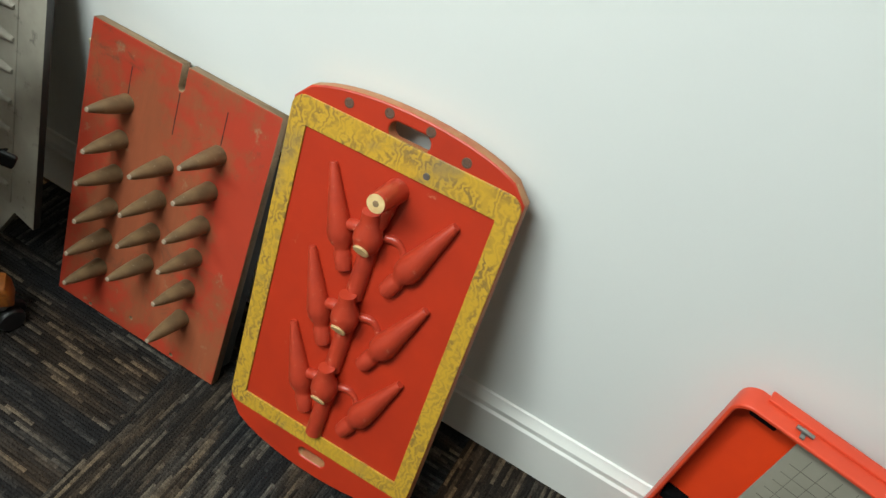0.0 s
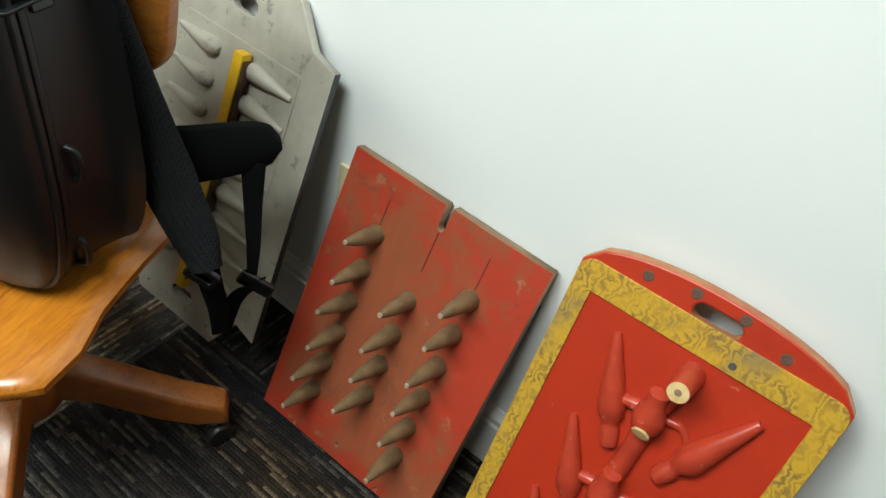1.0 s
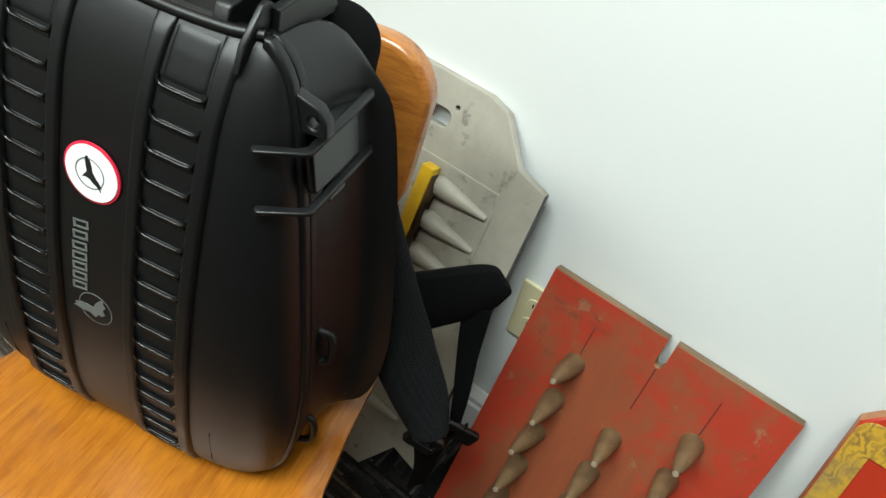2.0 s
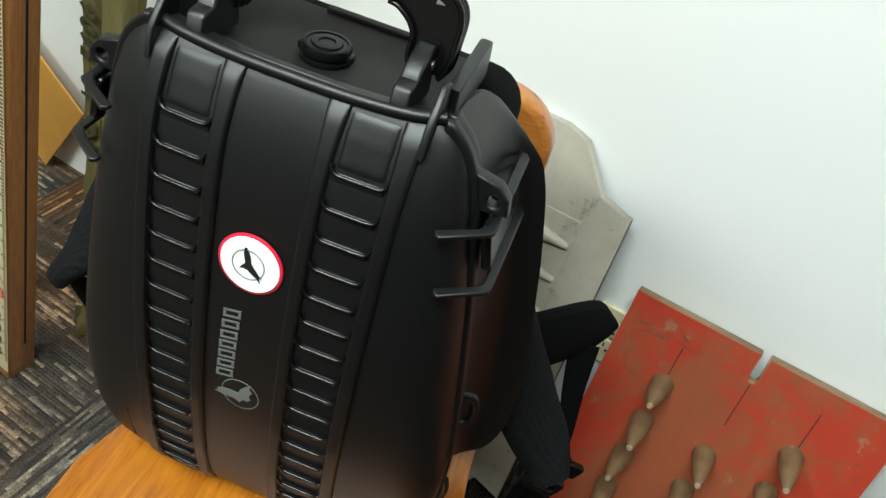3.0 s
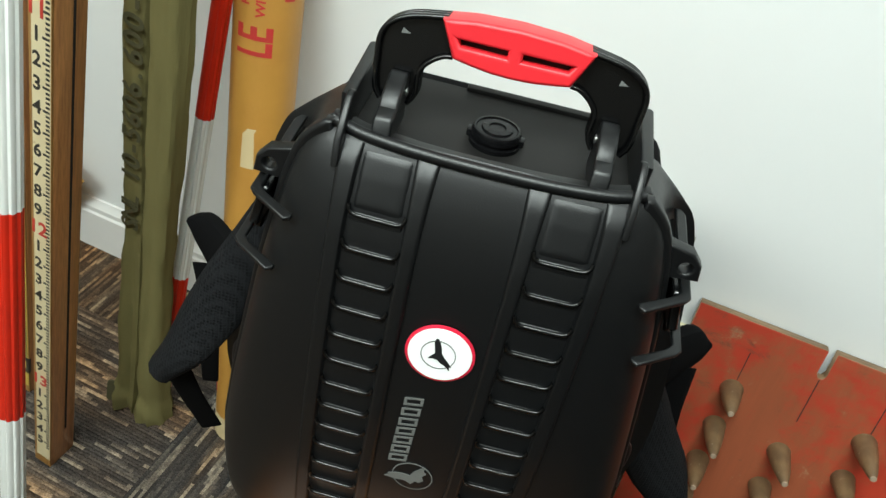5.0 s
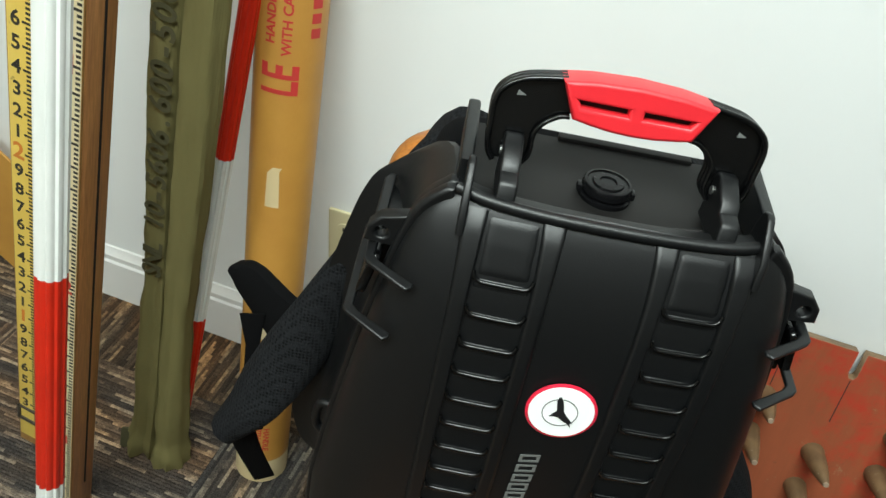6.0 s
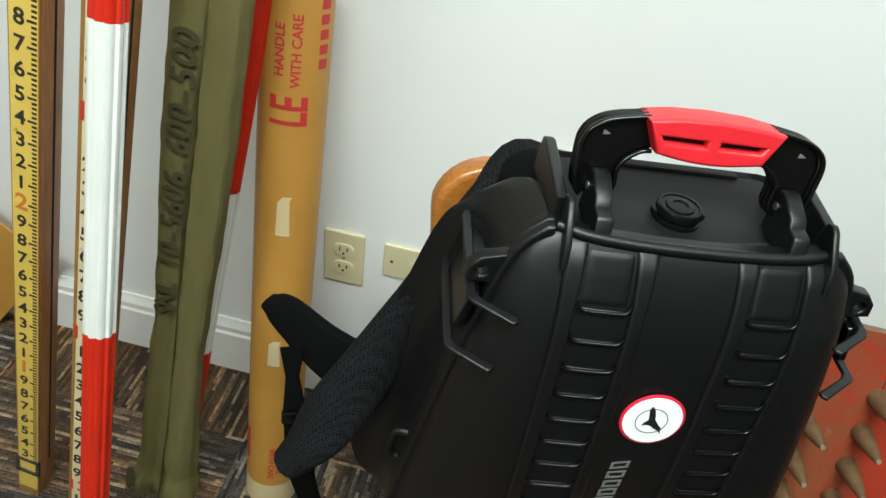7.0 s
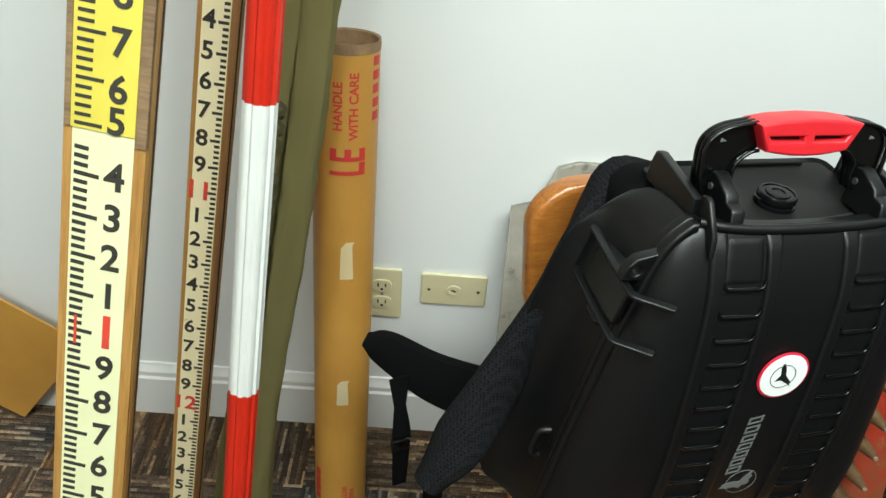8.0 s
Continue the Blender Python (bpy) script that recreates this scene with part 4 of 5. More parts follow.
        part("latch_tab", plate(rounded(-0.013, 0.013, -0.006, 0.006, 0.003), (), 0.006, 0.002), SMOOTHBLACK, r, m=pose(s * 0.1575, 0.030, 0.3600, 0, 0, 90 * s) @ pose(0, 0, 0, -13, 0, 0))
        lug = [(s * a, b) for a, b in ((0.1260, 0.4400), (0.1450, 0.4355), (0.1525, 0.4270), (0.1545, 0.4150), (0.1260, 0.4120))]
        part("lug", plate(lug[:: -1 if s > 0 else 1], [circle(s * 0.1430, 0.4235, 0.0046, n=16)], 0.011, 0.0018), SHELL, r, m=pose(0, 0.003, 0))
        for z in (0.185, 0.060):
            part("side_loop", rod_along([(s * 0.164, 0.030, z + 0.022), (s * 0.177, 0.034, z + 0.016), (s * 0.179, 0.036, z - 0.014), (s * 0.164, 0.032, z - 0.022)], 0.004, 10, 16), SHELL, r)
        part("side_seam", strip(*sorted((s * 0.1120, s * 0.1132)), 0.03, 0.10, 0.0003, 0.0004, 10, 2), DARKHOLE, r)
    # top deck and pressure valve
    part("top_deck", plate(rounded(-0.0955, 0.0955, 0.006, 0.117, 0.006), (), 0.003, 0.001), DECK, r, m=pose(0, 0, 0.4550, -90))
    part("deck_back_lip", box(-0.030, 0.072, 0.112, 0.120, 0.453, 0.4585, 0.0015), DECK, r)
    part("deck_step", rod_along([(-0.070, 0.028, 0.4548), (-0.035, 0.0225, 0.4548), (0, 0.020, 0.4548), (0.035, 0.0225, 0.4548), (0.070, 0.028, 0.4548)], 0.0012, 8, 24), DARKHOLE, r)
    valve = part("valve", lathe([(0.0180, 0), (0.0180, 0.004), (0.0160, 0.0045), (0.0160, 0.0065), (0.0172, 0.007), (0.0172, 0.0105), (0.0160, 0.0125), (0.0145, 0.0128), (0.0140, 0.0118), (0.0110, 0.0118), (0.0104, 0.0130), (0.0060, 0.0132), (0.0055, 0.0122), (0.002, 0.0122)], 36), GLOSSBLACK, r, "round black pressure valve", m=pose(0.000, 0.048, 0.4540))
    for k in range(6):
        part("rib", box(-0.0014, 0.0014, 0.0062, 0.0102, 0.0122, 0.0131, 0.0003), GLOSSBLACK, valve, m=pose(0, 0, 0, 0, 0, 60 * k + 20))
    for s in (-1, 1):
        part("ear", box(s * 0.0165 - 0.0035, s * 0.0165 + 0.0035, -0.004, 0.004, 0.003, 0.0085, 0.0012), GLOSSBLACK, valve)
    # carrying handle: outer frame, sunk web and red grip
    hm = pose(0, 0.0385, 0.4815, -9) @ Matrix.Diagonal((0.965, 1, 0.91, 1)) @ pose(0, 0, -0.4815)

    def eased(pts, n=60):
        return [(p.x, p.z) for p in spline([(x, 0, z) for x, z in pts], n)]

    arch = eased([(-0.0835, 0.4725), (-0.0885, 0.480), (-0.0900, 0.500), (-0.0900, 0.516), (-0.0850, 0.5265), (-0.0720, 0.5345), (-0.045, 0.5400), (0.0, 0.5425), (0.045, 0.5400), (0.0720, 0.5345), (0.0850, 0.5265), (0.0900, 0.516), (0.0900, 0.500), (0.0885, 0.480), (0.0835, 0.4725)])
    under = eased([(0.0655, 0.4725), (0.0605, 0.480), (0.0605, 0.4960), (0.0560, 0.5050), (0.0440, 0.5130), (0.02, 0.5165), (-0.02, 0.5165), (-0.0440, 0.5130), (-0.0560, 0.5050), (-0.0605, 0.4960), (-0.0605, 0.480), (-0.0655, 0.4725)])
    hnd = part("handle", plate((arch + under)[::-1], (), 0.010, 0.002, 2), SMOOTHBLACK, r, "black swing handle", m=hm @ pose(0, 0.004, 0))
    for s in (-1, 1):
        arm = eased([(s * x, z) for x, z in ((-0.0840, 0.4725), (-0.0885, 0.481), (-0.0900, 0.500), (-0.0900, 0.516), (-0.0850, 0.5265), (-0.0720, 0.5345), (-0.0470, 0.5395))], 26)
        low = eased([(s * x, z) for x, z in ((-0.0400, 0.5135), (-0.0470, 0.5120), (-0.0560, 0.5050), (-0.0605, 0.4960), (-0.0605, 0.481), (-0.0650, 0.4725))], 26)
        for nm, edge, wide in (("outer_flange", arm, 0.0042), ("inner_flange", low, 0.0036)):
            part(nm, merge(rod_along([(x, 0.0, z) for x, z in edge], wide / 2, 10, 40), rod_along([(x, 0.012, z) for x, z in edge], wide / 2, 8, 40), rod_along([(x, 0.006, z) for x, z in edge], wide / 2, 8, 40)), SMOOTHBLACK, hnd, m=pose(0, -0.003, 0))
        part("tab_slot", box(-0.006, 0.006, 0.001, 0.005, -0.0006, 0.0008), DARKHOLE, hnd, m=pose(s * 0.0700, 0, 0.5350, 0, 17 * s, 0), soft=False)
        part("cast_mark", plate([(-0.003, -0.002), (0.003, 0.0), (-0.003, 0.002)], (), 0.0005), LABELGREY, hnd, m=pose(s * 0.0735, -0.0006, 0.5225, 0, 10, 0))
    ga = curve_of([-0.051, -0.03, 0, 0.03, 0.051], [0.5400, 0.5435, 0.5450, 0.5435, 0.5400])
    gb = curve_of([-0.040, -0.03, -0.015, 0, 0.015, 0.03, 0.040], [0.5150, 0.5130, 0.5108, 0.5102, 0.5108, 0.5130, 0.5150])
    xs = [k / 9 for k in range(-9, 10)]
    top = [(0.0505 * x, ga(0.0505 * x)) for x in xs]
    bot = [(0.0395 * x, gb(0.0395 * x)) for x in reversed(xs)]
    slots = [[(-0.0385, 0.5290), (-0.0050, 0.5290), (-0.0050, 0.5240), (-0.0355, 0.5245)], [(0.0050, 0.5290), (0.0385, 0.5290), (0.0355, 0.5245), (0.0050, 0.5240)]]
    grip = part("grip", plate((top + bot)[::-1], slots, 0.028, 0.0028, 3), REDGRIP, hnd, "bright red rubber grip with two slots", m=pose(0, -0.0125, 0))
    part("slot_floor", box(-0.040, 0.040, 0.008, 0.010, 0.522, 0.531), DARKHOLE, grip, soft=False)
    # round label, printed mark and lettering bars
    lab = part("round_label", lathe([(0.0248, 0), (0.0248, 0.0012), (0.0242, 0.0016)], 48), STICKR, r, "round white label with red ring and bird mark", m=pose(0.0, face(0, 0.334) - 0.0006, 0.334, 90 - 5.5))
    part("label_face", lathe([(0.0228, 0.0016), (0.0226, 0.0021)], 48), STICKW, lab)
    bird = [(-0.0030, 0.0140), (-0.0048, 0.0135), (-0.0052, 0.0100), (-0.0042, 0.0050), (-0.0034, 0.0010), (-0.0058, -0.0020), (-0.0075, -0.0048), (-0.0040, -0.0040), (-0.0008, -0.0045), (0.0020, -0.0068), (0.0060, -0.0088), (0.0092, -0.0122), (0.0080, -0.0080), (0.0100, -0.0085), (0.0066, -0.0045), (0.0036, -0.0012), (0.0012, 0.0020), (0.0006, 0.0060), (-0.0010, 0.0105)]
    pl = plate(bird[::-1], (), 0.0005)
    pl.transform(pose(0, 0, 0, -90))
    part("bird_mark", pl, LABELBLACK, lab, m=pose(0, 0, 0.0026))
    ring = plate(circle(-0.001, 0.0, 0.0125), [circle(-0.001, 0, 0.0119)], 0.0004)
    ring.transform(pose(0, 0, 0, -90))
    part("mark_ring", ring, LABELGREY, lab, m=pose(0, 0, 0.0026))
    for k in range(7):
        z = 0.2180 + 0.0108 * k
        wx = -0.0125 + 0.0024 * k / 6
        tall, lean = 0.0072, 0.0016
        bar = [(wx - tall, z - 0.0042 - lean), (wx + tall, z - 0.0042 + lean), (wx + tall, z + 0.0042 + lean), (wx - tall, z + 0.0042 - lean)]
        gap = [(wx - tall * 0.68, z - 0.0022 - lean * 0.7), (wx + tall * 0.68, z - 0.0022 + lean * 0.7), (wx + tall * 0.68, z + 0.0022 + lean * 0.7), (wx - tall * 0.68, z + 0.0022 - lean * 0.7)]
        part("print_bar", plate([(a, b - z) for a, b in bar], [[(a, b - z) for a, b in gap]], 0.0004), LABELGREY, r, m=pose(0, face(0, z) - 0.0006, z, -1.5))
    bird2 = [(-0.0200, -0.0060), (-0.0165, -0.0030), (-0.0180, -0.0015), (-0.0120, 0.0015), (-0.0060, 0.0025), (0.0000, 0.0020), (0.0025, 0.0080), (0.0070, 0.0135), (0.0110, 0.0165), (0.0100, 0.0110), (0.0125, 0.0080), (0.0095, 0.0035), (0.0115, -0.0010), (0.0085, -0.0045), (0.0050, -0.0040), (0.0020, -0.0090), (-0.0015, -0.0070), (-0.0040, -0.0060), (-0.0110, -0.0070)]
    part("bird_print", plate(bird2[::-1], (), 0.0004), LABELGREY, r, m=pose(0.000, face(0, 0.198) - 0.0006, 0.198, -1))
    part("ring_print", plate(circle(0, 0, 0.0165), [circle(0, 0, 0.0157)], 0.0004), LABELGREY, r, m=pose(0.002, face(0, 0.200) - 0.0004, 0.199, -1))
    # harness: back pad, shoulder straps, hip wings, webbing
    made = set(r.children)
    part("back_pad", plate(rounded(-0.125, 0.125, 0.03, 0.4525, 0.03), (), 0.048, 0.010), FABRIC, r, m=pose(0, 0.090, 0))
    part("shoulder_strap", ribbon([(-0.080, 0.126, 0.440), (-0.112, 0.142, 0.433), (-0.138, 0.132, 0.392), (-0.168, 0.112, 0.314), (-0.206, 0.092, 0.226), (-0.250, 0.079, 0.138), (-0.279, 0.073, 0.088)], [0.026, 0.034, 0.042, 0.050, 0.058, 0.062, 0.036], 0.018, ((0.45, 1, 0.5), (0.55, -0.3, 0.7)), pad=0.5), MESHPAD, r, "padded black mesh shoulder strap")
    part("shoulder_strap", ribbon([(0.066, 0.122, 0.440), (0.094, 0.124, 0.428), (0.124, 0.124, 0.352), (0.160, 0.126, 0.250), (0.206, 0.128, 0.140), (0.250, 0.126, 0.070), (0.276, 0.120, 0.030)], [0.026, 0.030, 0.038, 0.052, 0.070, 0.064, 0.042], 0.018, ((0.35, 1, 0.1), (0.85, 0.2, 0.55)), pad=0.5), MESHPAD, r, "padded black mesh shoulder strap")
    part("hip_wing", ribbon([(-0.11, 0.150, 0.095), (-0.19, 0.170, 0.110), (-0.25, 0.200, 0.120), (-0.300, 0.238, 0.135), (-0.326, 0.252, 0.142)], [0.085, 0.082, 0.078, 0.074, 0.068, 0.060, 0.050, 0.036, 0.010], 0.022, ((0, 0.2, 1), (0.2, 0.1, 1)), pad=0.2), FABRIC, r, "padded black hip wing")
    part("hip_wing", ribbon([(0.11, 0.150, 0.105), (0.18, 0.180, 0.120), (0.230, 0.218, 0.134), (0.262, 0.245, 0.144), (0.280, 0.260, 0.148)], [0.085, 0.083, 0.081, 0.078, 0.074, 0.070, 0.062, 0.048, 0.012], 0.022, ((0, 0.2, 1), (0, 0.2, 1)), pad=0.2), FABRIC, r, "padded black hip wing")
    part("webbing", ribbon([(0.268, 0.120, 0.045), (0.278, 0.130, -0.010), (0.282, 0.145, -0.065), (0.280, 0.160, -0.130)], [0.036, 0.030, 0.028, 0.026], 0.003, ((0.8, 0.5, 0.1), (0.7, 0.7, 0))), FABRIC, r)
    part("buckle", plate(rounded(-0.021, 0.021, -0.014, 0.014, 0.005), [rounded(-0.014, 0.014, -0.003, 0.004, 0.002)], 0.010, 0.003), SMOOTHBLACK, r, m=pose(0.274, 0.112, 0.018, 0, 30, 20))
    part("webbing", ribbon([(0.262, 0.228, 0.125), (0.272, 0.222, 0.060), (0.284, 0.214, 0.000), (0.292, 0.205, -0.050)], [0.034, 0.026, 0.020, 0.014], 0.003, ((1, 0.2, 0), (1, 0.2, 0))), FABRIC, r)
    part("webbing", ribbon([(0.306, 0.212, -0.045), (0.296, 0.200, -0.060), (0.284, 0.180, -0.075), (0.280, 0.162, -0.120)], [0.024, 0.026, 0.026, 0.026], 0.003, ((0.3, 0.9, 0.2), (0.7, 0.7, 0))), FABRIC, r)
    part("buckle", plate(rounded(-0.026, 0.026, -0.012, 0.012, 0.005), (), 0.010, 0.003), SMOOTHBLACK, r, m=pose(0.302, 0.198, -0.052, 0, 25, 20))
    part("webbing", ribbon([(-0.290, 0.200, 0.124), (-0.288, 0.195, 0.080), (-0.284, 0.190, 0.030), (-0.282, 0.186, -0.06)], [0.028, 0.016, 0.026, 0.020], 0.003, ((1, 0.2, 0), (1, 0.2, 0))), FABRIC, r)
    part("webbing", ribbon([(-0.268, 0.080, 0.085), (-0.262, 0.098, 0.02), (-0.252, 0.122, -0.06)], [0.030, 0.026, 0.024], 0.003, ((1, 0.2, 0), (1, 0.4, 0))), FABRIC, r)
    part("buckle", box(-0.012, 0.012, -0.005, 0.005, -0.010, 0.010, 0.003), SMOOTHBLACK, r, m=pose(-0.286, 0.186, 0.02, 0, 0, 10))
    for o in set(r.children) - made:
        o.matrix_basis = pose(0.0045, 0, 0) @ o.matrix_basis


hard_case()


# ---- survey rods ----
def frame_to(foot, slope, turn=0.0):
    """Pose at foot whose z axis leans by slope (dx, dy per metre of height)."""
    zax = Vector((slope[0], slope[1], 1)).normalized()
    xax = Vector((1, 0, 0))
    xax = (xax - zax * xax.dot(zax)).normalized()
    yax = zax.cross(xax)
    m = Matrix((xax, yax, zax)).transposed().to_4x4()
    return Matrix.Translation(foot) @ m @ pose(0, 0, 0, 0, 0, turn)


FT = 0.3048


def level_rod(label, m, length, w, d, enamel, first, up, ticks_right, mark, z0, z1, digit_x, tick_x, size, face_x, side=RODSIDE):
    """Graduated rod: a foot mark stands at height `first`; up: whether tenths grow upward."""
    r = root("level_rod", m, label=label, category="survey rod", group="survey rods")
    part("rod", box(-w / 2, w / 2, 0.0, d, 0.0, length, 0.0015), side, r)
    part("front_edge", box(-w / 2 + 0.0006, w / 2 - 0.0006, -0.003, 0.0, 0.001, length, 0.0008), RODEDGE, r)
    part("groove", box(w / 2 - 0.0002, w / 2 + 0.0008, d * 0.55, d * 0.62, 0.08, length), DARKHOLE, r, soft=False)
    part("scale_face", box(face_x[0], face_x[1], -0.0036, -0.002, 0.02, length, 0.0004), enamel, r, "enamelled scale face with black graduations")
    tk = {}
    for major in (0, 1, 2):
        ln = (0.010, 0.0145, 0.018)[major] * w / 0.06
        tk[major] = bpy.data.meshes.new("tick")
        b = box(-ln if ticks_right else 0, 0 if ticks_right else ln, -0.0002, 0.0003, -0.0015, 0.0015)
        b.to_mesh(tk[major])
        b.free()
        tk[major].materials.append(INK)
    k0 = int((z0 - first) / (FT / 100)) - 1
    k1 = int((z1 - first) / (FT / 100)) + 1
    for k in range(k0, k1):
        if k % 2:
            continue
        o = new("tick", tk[2 if k % 10 == 0 else 1 if k % 5 == 0 else 0])
        o.parent = r
        o.matrix_basis = pose(tick_x, -0.0037, first + k * FT / 100, 0, -4 if ticks_right else 4, 0)
    for k in range(k0 // 10, k1 // 10 + 1):
        z = first + k * FT / 10
        if not z0 < z < z1:
            continue
        t = k % 10 if up else (-k) % 10
        if t == 0:
            foot = mark(k // 10 if up else -k // 10)
            part("foot_number", letters(foot[0], size * foot[2]), foot[1], r, "red foot number", m=pose(digit_x, -0.0038, z), soft=False)
        else:
            part("digit", letters(str(t), size), INK, r, m=pose(digit_x, -0.0038, z), soft=False)
    return r


level_rod("brown wooden survey rod with cream numbered face standing on the carpet", frame_to((-1.2279, 0.8478, 0), (0.1581, 0.1556)), 2.9, 0.034, 0.046, RODWHITE, 0.5216, False, True, lambda k: (str(12 + k), REDMARK, 1.2), 0.05, 1.2, -0.0040, 0.0145, 0.025, (-0.0115, 0.0155))
y = level_rod("brown wooden survey rod with yellow numbered face standing on the carpet", frame_to((-1.3736, 0.9422, 0), (0.1908, 0.1207)), 2.9, 0.037, 0.040, RODYELLOW, 0.3264, True, True, lambda k: (str(1 + k), ORANGEMARK, 1.3), 0.10, 1.2, -0.0045, 0.0155, 0.026, (-0.0160, 0.0165))
part("foot_bracket", merge(box(-0.020, 0.020, -0.006, 0.0, 0.062, 0.070, 0.001), box(-0.020, 0.020, -0.006, 0.0, 0.094, 0.100, 0.001), box(-0.020, -0.014, -0.006, 0.0, 0.062, 0.100, 0.001), box(0.014, 0.020, -0.006, 0.0, 0.062, 0.100, 0.001)), HOLEMETAL, y, "dark metal bracket")
b = level_rod("wooden survey rod with pale cream lower and lemon upper face", frame_to((-1.2260, 0.4260, 0), (0.1474, 0.3316)), 2.80, 0.057, 0.014, RODLIGHT, 0.9193, True, False, lambda k: ("1", REDMARK, 1.35), 0.5, 1.06, 0.008, -0.0195, 0.028, (-0.0215, 0.0200), RODEDGE)
part("upper_slide", box(-0.0225, 0.0205, -0.0050, 0.0, 1.0725, 2.8, 0.0008), RODLEMON, b, "lemon yellow sliding section with black graduations")
part("slide_edge", box(0.0205, 0.0283, -0.0048, 0.0, 1.066, 2.8, 0.0008), EDGEWOOD, b)
part("slide_edge", box(-0.0270, -0.0225, -0.0048, 0.0, 1.0725, 2.8, 0.0008), EDGEWOOD, b)
part("foot_tick", box(-0.0155, -0.0135, -0.0004, 0.0003, -0.012, 0.012), REDMARK, b, m=pose(0, -0.0037, 0.9193), soft=False)
for k in range(5, 12):
    part("digit", letters(str(k % 10 or 1), 0.026), INK, b, m=pose(0.008, -0.0053, 0.9193 + k * FT / 10 + (0.009 if k == 5 else 0)), soft=False)
for k in range(51, 120, 2):
    ln = 0.018 if k % 10 == 1 else 0.0105
    part("tick", box(-0.0195, -0.0195 + ln, -0.0054, -0.0049, 0.9193 + (k + 0.5) * FT / 100 - 0.0012, 0.9193 + (k + 0.5) * FT / 100 + 0.0012), INK, b, m=pose(0, 0, 0), soft=False)


# ---- range poles ----
def fluted(radius, z0, z1, n=12):
    ring = []
    for k in range(n * 4):
        a = 6.28319 * k / (n * 4)
        rr = radius * (1.0 if k % 4 in (1, 2) else 0.94 if k % 4 == 3 else 0.87)
        ring.append((rr * math.cos(a), rr * math.sin(a)))
    return loft([[Vector((x, y, z)) for x, y in ring] for z in (z0, z1)])


def range_pole(label, m, radius, edges, first_red, flutes):
    r = root("range_pole", m, label=label, category="range pole", group="range poles")
    red = first_red
    for a, c in zip(edges, edges[1:]):
        part("red_band" if red else "white_band", fluted(radius, a, c, flutes), POLERED if red else POLEWHITE, r)
        red = not red
    part("point", lathe([(0.004, 0), (radius * 0.8, 0.03), (radius * 0.85, edges[0])], 16), STEEL, r)


range_pole("fluted wooden range pole painted in red and white bands", frame_to((-1.1030, 0.6713, 0), (0.0991, 0.2277)), 0.0152, [0.03, 0.0803, 0.3851, 0.6899, 0.9947, 1.2995, 1.6043, 1.9091, 2.2139, 2.5187, 2.72], True, 10)
range_pole("thin red and white range pole behind an olive canvas bag", frame_to((-1.149, 1.050, 0), (0.163, 0.155)), 0.0130, [0.03, 0.31, 0.614, 0.92, 1.22, 1.51], True, 10)


# ---- olive canvas bag ----
def canvas_bag():
    m = frame_to((-1.165, 1.020, 0), (0.165, 0.075))
    r = root("canvas_bag", m, label="long olive canvas bag with dark stencilled number leaning on the wall", category="canvas bag")
    rnd = random.Random(9)
    for name, cx, cy, rx, ry, ph in (("left_fold", -0.021, 0.0, 0.0285, 0.031, 0.0), ("right_fold", 0.026, -0.004, 0.027, 0.028, 1.7)):
        rings = []
        for k in range(200):
            z = 0.004 + 2.70 * k / 199
            grow = 1.0 + 0.05 * math.sin(z * 9 + ph) + 0.05 * noise.noise(Vector((z * 14, ph, 0)))
            grow *= 1.0 - 0.16 * min(1.0, z / 0.5)
            if z < 0.05:
                grow *= 1.12
            ox = 0.004 * math.sin(z * 6 + ph * 2)
            ring = []
            for j in range(32):
                a = 6.28319 * j / 32
                q = 1 + 0.10 * noise.noise(Vector((math.cos(a) * 1.6 + ph, math.sin(a) * 1.6, z * 10))) + 0.30 * noise.noise(Vector((math.cos(a) * 1.9 + ph * 3, math.sin(a) * 1.9, z * 1.3)))
                q += (0.09 + 0.25 * max(0.0, 1 - z / 0.10)) * noise.noise(Vector((math.cos(a) * 2.2 + ph, math.sin(a) * 2.2, z * 34 + 3 * math.cos(a))))
                ring.append(Vector((cx * (1 - 0.2 * min(1.0, z / 0.5)) - (0.007 * min(1.0, z / 0.8) if cx > 0 else 0.0) + ox + rx * grow * q * math.cos(a), cy + ry * grow * q * math.sin(a), z)))
            rings.append(ring)
        part(name, loft(rings), OLIVE, r)
    part("lining", plate(rounded(-0.014, 0.014, 0.0, 0.05, 0.006), (), 0.004, 0.001), OLIVEDARK, r, m=pose(-0.045, -0.028, 0.0, -8, 0, 20))
    for k, ch in enumerate("SNL 10-5606.600-500"):
        if ch != " ":
            txt = letters(ch, 0.040)
            txt.transform(pose(0, 0, 0, 0, -90, 0))
            part("stencil_mark", txt, OLIVEDARK, r, m=pose(-0.013, -0.0310, 0.470 + 0.0225 * k, -1.5), soft=False)


canvas_bag()


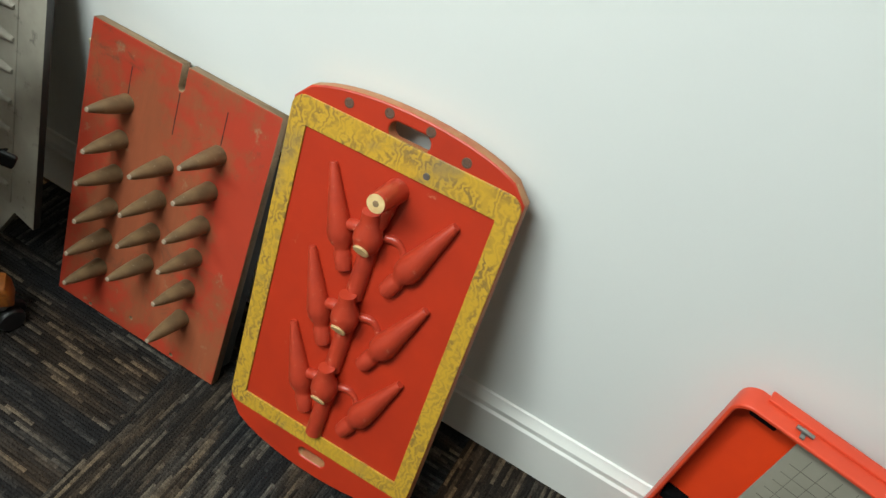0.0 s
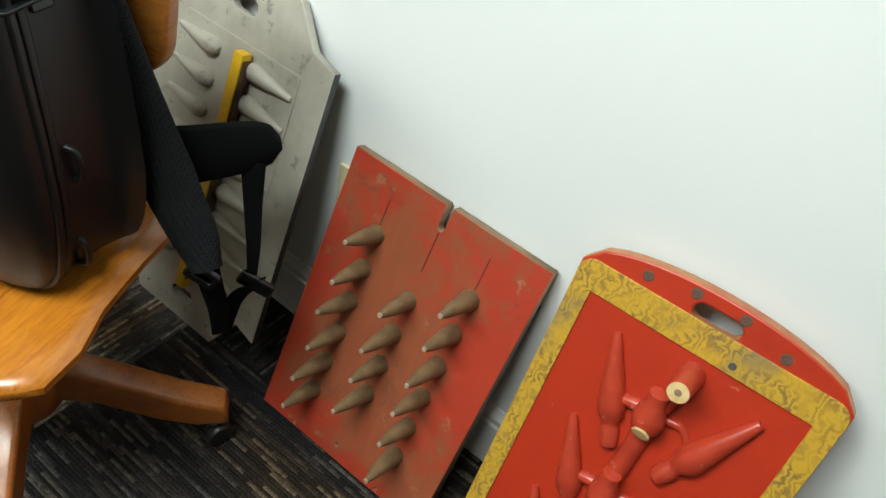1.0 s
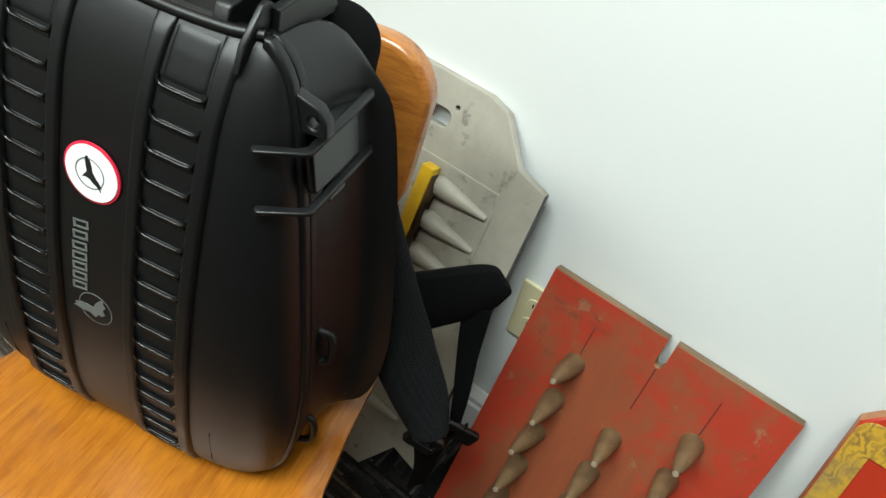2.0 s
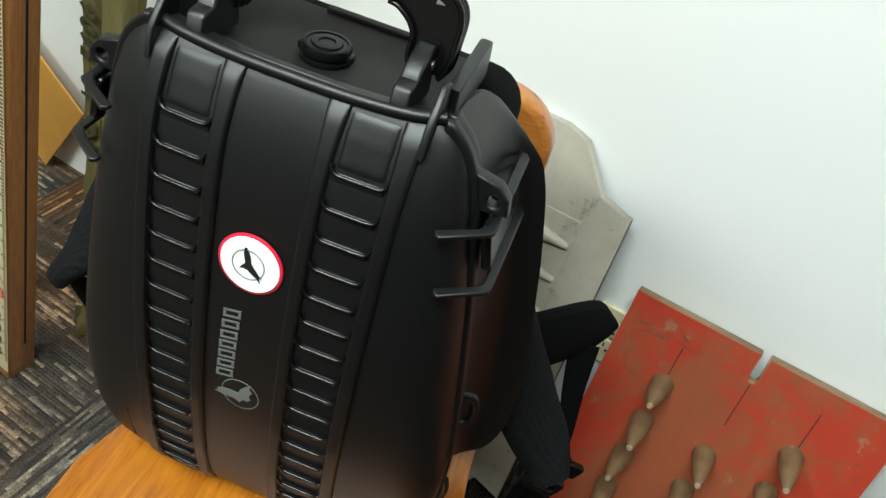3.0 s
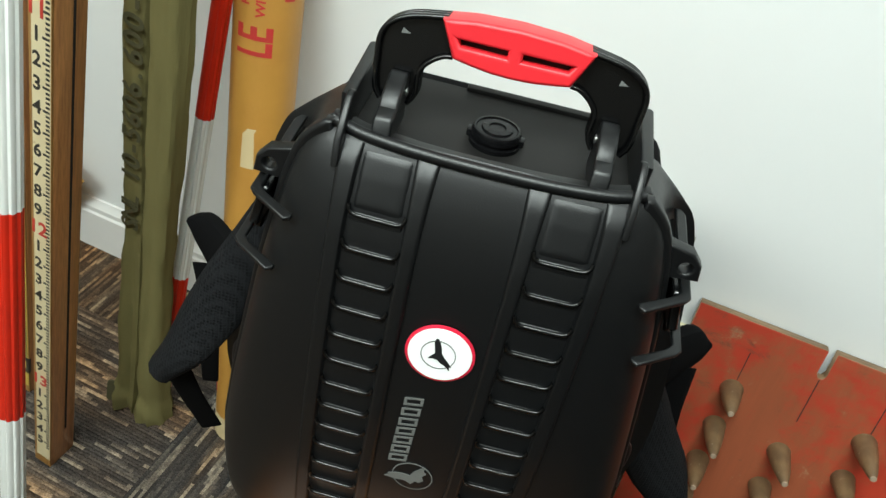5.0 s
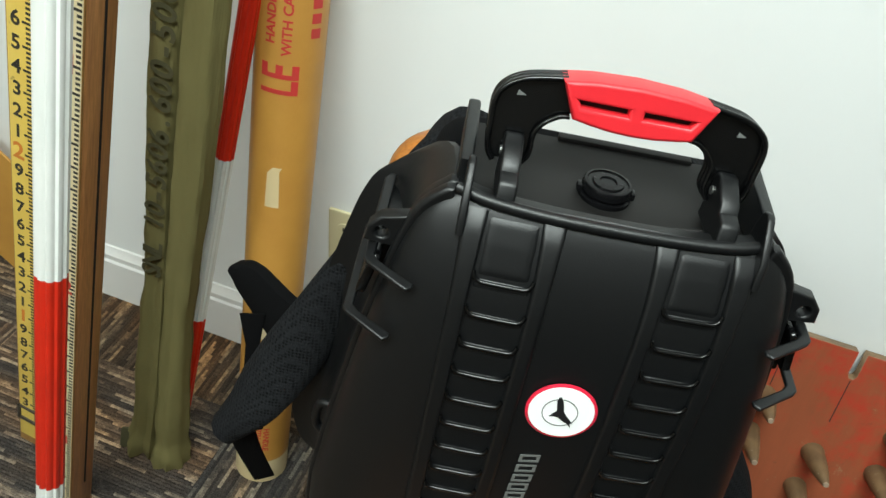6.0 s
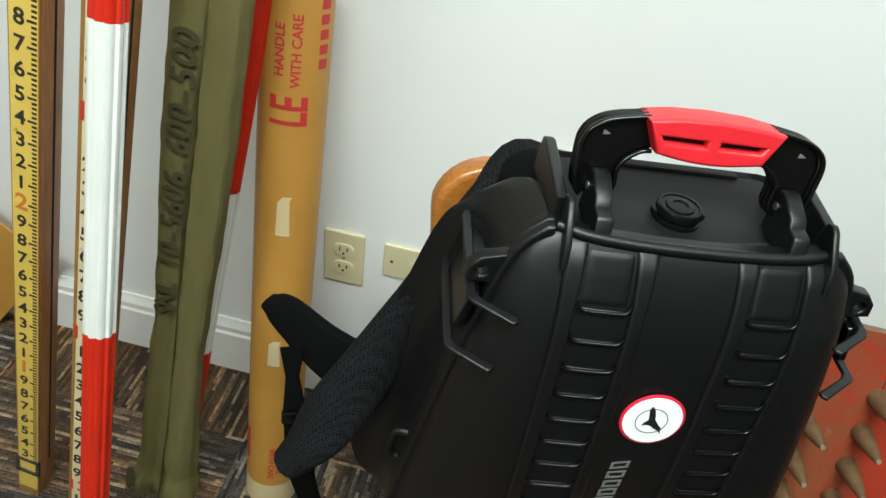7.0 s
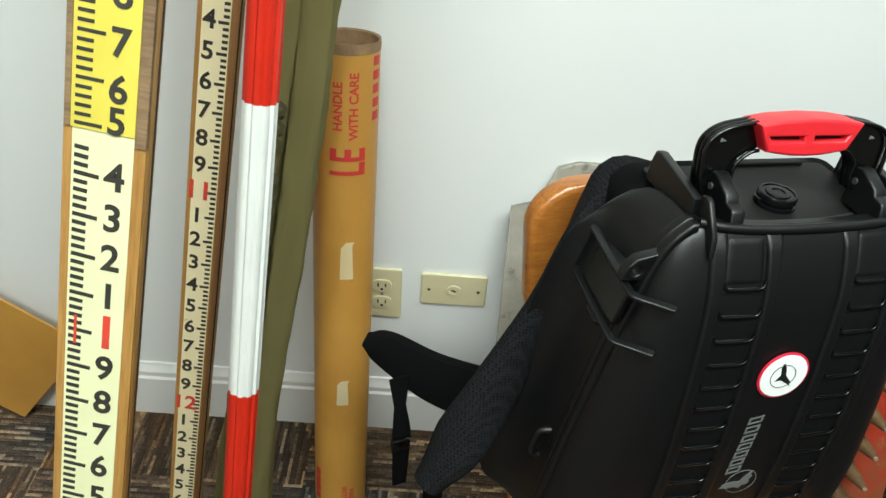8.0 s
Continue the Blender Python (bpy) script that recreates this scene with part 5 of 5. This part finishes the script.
# ---- cardboard tube ----
def tube():
    m = frame_to((-0.988, 1.066, 0), (0.008, 0.185))
    r = root("cardboard_tube", m, label="brown cardboard mailing tube with red shipping stencils", category="mailing tube")
    R0 = 0.0440
    rings = []
    for k in range(40):
        z = 0.885 * k / 39
        rr = R0 * (1.0 + 0.006 * noise.noise(Vector((z * 30, 0, 3))))
        rings.append([Vector((rr * math.cos(6.28319 * j / 36), rr * math.sin(6.28319 * j / 36), z)) for j in range(36)])
    part("tube", loft(rings, cap=False), CARDB, r)
    part("tube_end", lathe([(R0 * 0.990, 0.876), (R0 * 1.010, 0.877), (R0 * 1.013, 0.885), (R0 * 1.0, 0.890), (R0 * 0.93, 0.888), (R0 * 0.92, 0.845)], 36, cap=False), CARDEDGE, r, "frayed cardboard end")
    part("plug", lathe([(R0 * 0.9, 0.865), (R0 * 0.9, 0.87)], 30), CARDEDGE, r)
    part("tape_band", lathe([(R0 * 1.004, 0.0), (R0 * 1.006, 0.05), (R0 * 1.003, 0.051)], 36, cap=False), TAPE, r)

    def wrap(me, ang, z, turn=-90):
        me.transform(pose(0, 0, 0, 0, turn, 0))
        fine = bmesh.new()
        fine.from_mesh(me)
        bmesh.ops.triangulate(fine, faces=fine.faces[:])
        for _ in range(4):
            bmesh.ops.subdivide_edges(fine, edges=[e for e in fine.edges if abs(e.verts[0].co.x - e.verts[1].co.x) > 0.004], cuts=1)
            bmesh.ops.triangulate(fine, faces=[f for f in fine.faces if len(f.verts) > 3])
        fine.to_mesh(me)
        fine.free()
        for v in me.vertices:
            a = radians(ang) + v.co.x / R0
            rr = R0 * 1.007 - v.co.y
            v.co = (rr * math.cos(a), rr * math.sin(a), z + v.co.z)
        return me

    def stencil(text, size, ang, z, turn=-90):
        part("stencil", wrap(letters(text, size), ang, z, turn), REDINK, r, "red stencilled words", soft=False)

    le = letters("LE", 0.066)
    le.transform(Matrix.Diagonal((0.62, 1, 1, 1)))
    part("stencil", wrap(le, -74, 0.735), REDINK, r, "large red stencilled letters", soft=False)
    stencil("HANDLE", 0.0165, -95, 0.811)
    stencil("WITH CARE", 0.0165, -68, 0.811)
    stencil("HANDLE", 0.0135, -58, 0.105, 90)
    stencil("WITH CARE", 0.0135, -75, 0.105, 90)
    for z, n in ((0.83, 5), (0.14, 4)):
        for k in range(n):
            bar = plate(rounded(-0.008, 0.008, -0.006, 0.006, 0.001), (), 0.0004)
            part("ink_bar", wrap(bar, -140 if z < 0.5 else -143, z - 0.035 + 0.018 * k), REDINK, r, soft=False)
            bar = plate(rounded(-0.006, 0.006, -0.007, 0.007, 0.001), (), 0.0004)
            if z > 0.5:
                part("ink_bar", wrap(bar, -22, z - 0.035 + 0.018 * k), REDINK, r, soft=False)
    for z, ang, hh in ((0.585, -76, 0.030), (0.345, -80, 0.024)):
        lab = plate([(-0.010, -hh), (0.009, -hh), (0.007, hh * 0.8), (0.010, hh), (-0.002, hh), (-0.009, hh * 0.7)][::-1], (), 0.0005)
        part("torn_label", wrap(lab, ang, z, 0), TAPE, r, "torn paper label")


tube()


# ---- tan sheet at the far end ----
def tan_sheet():
    r = root("tan_sheet", pose(-1.475, 1.255, 0.225, -3, 0, 0), label="tan cardboard sheet propped on one corner by the wall", category="cardboard sheet")
    a = radians(142)
    u, v = Vector((math.cos(a), math.sin(a))), Vector((-math.sin(a), math.cos(a)))
    pts = [Vector((0, 0)), u * 0.55, u * 0.55 + v * 0.272, v * 0.272]
    part("sheet", plate([(p.x, p.y) for p in pts], (), 0.005, 0.0008), CARDB, r)


tan_sheet()
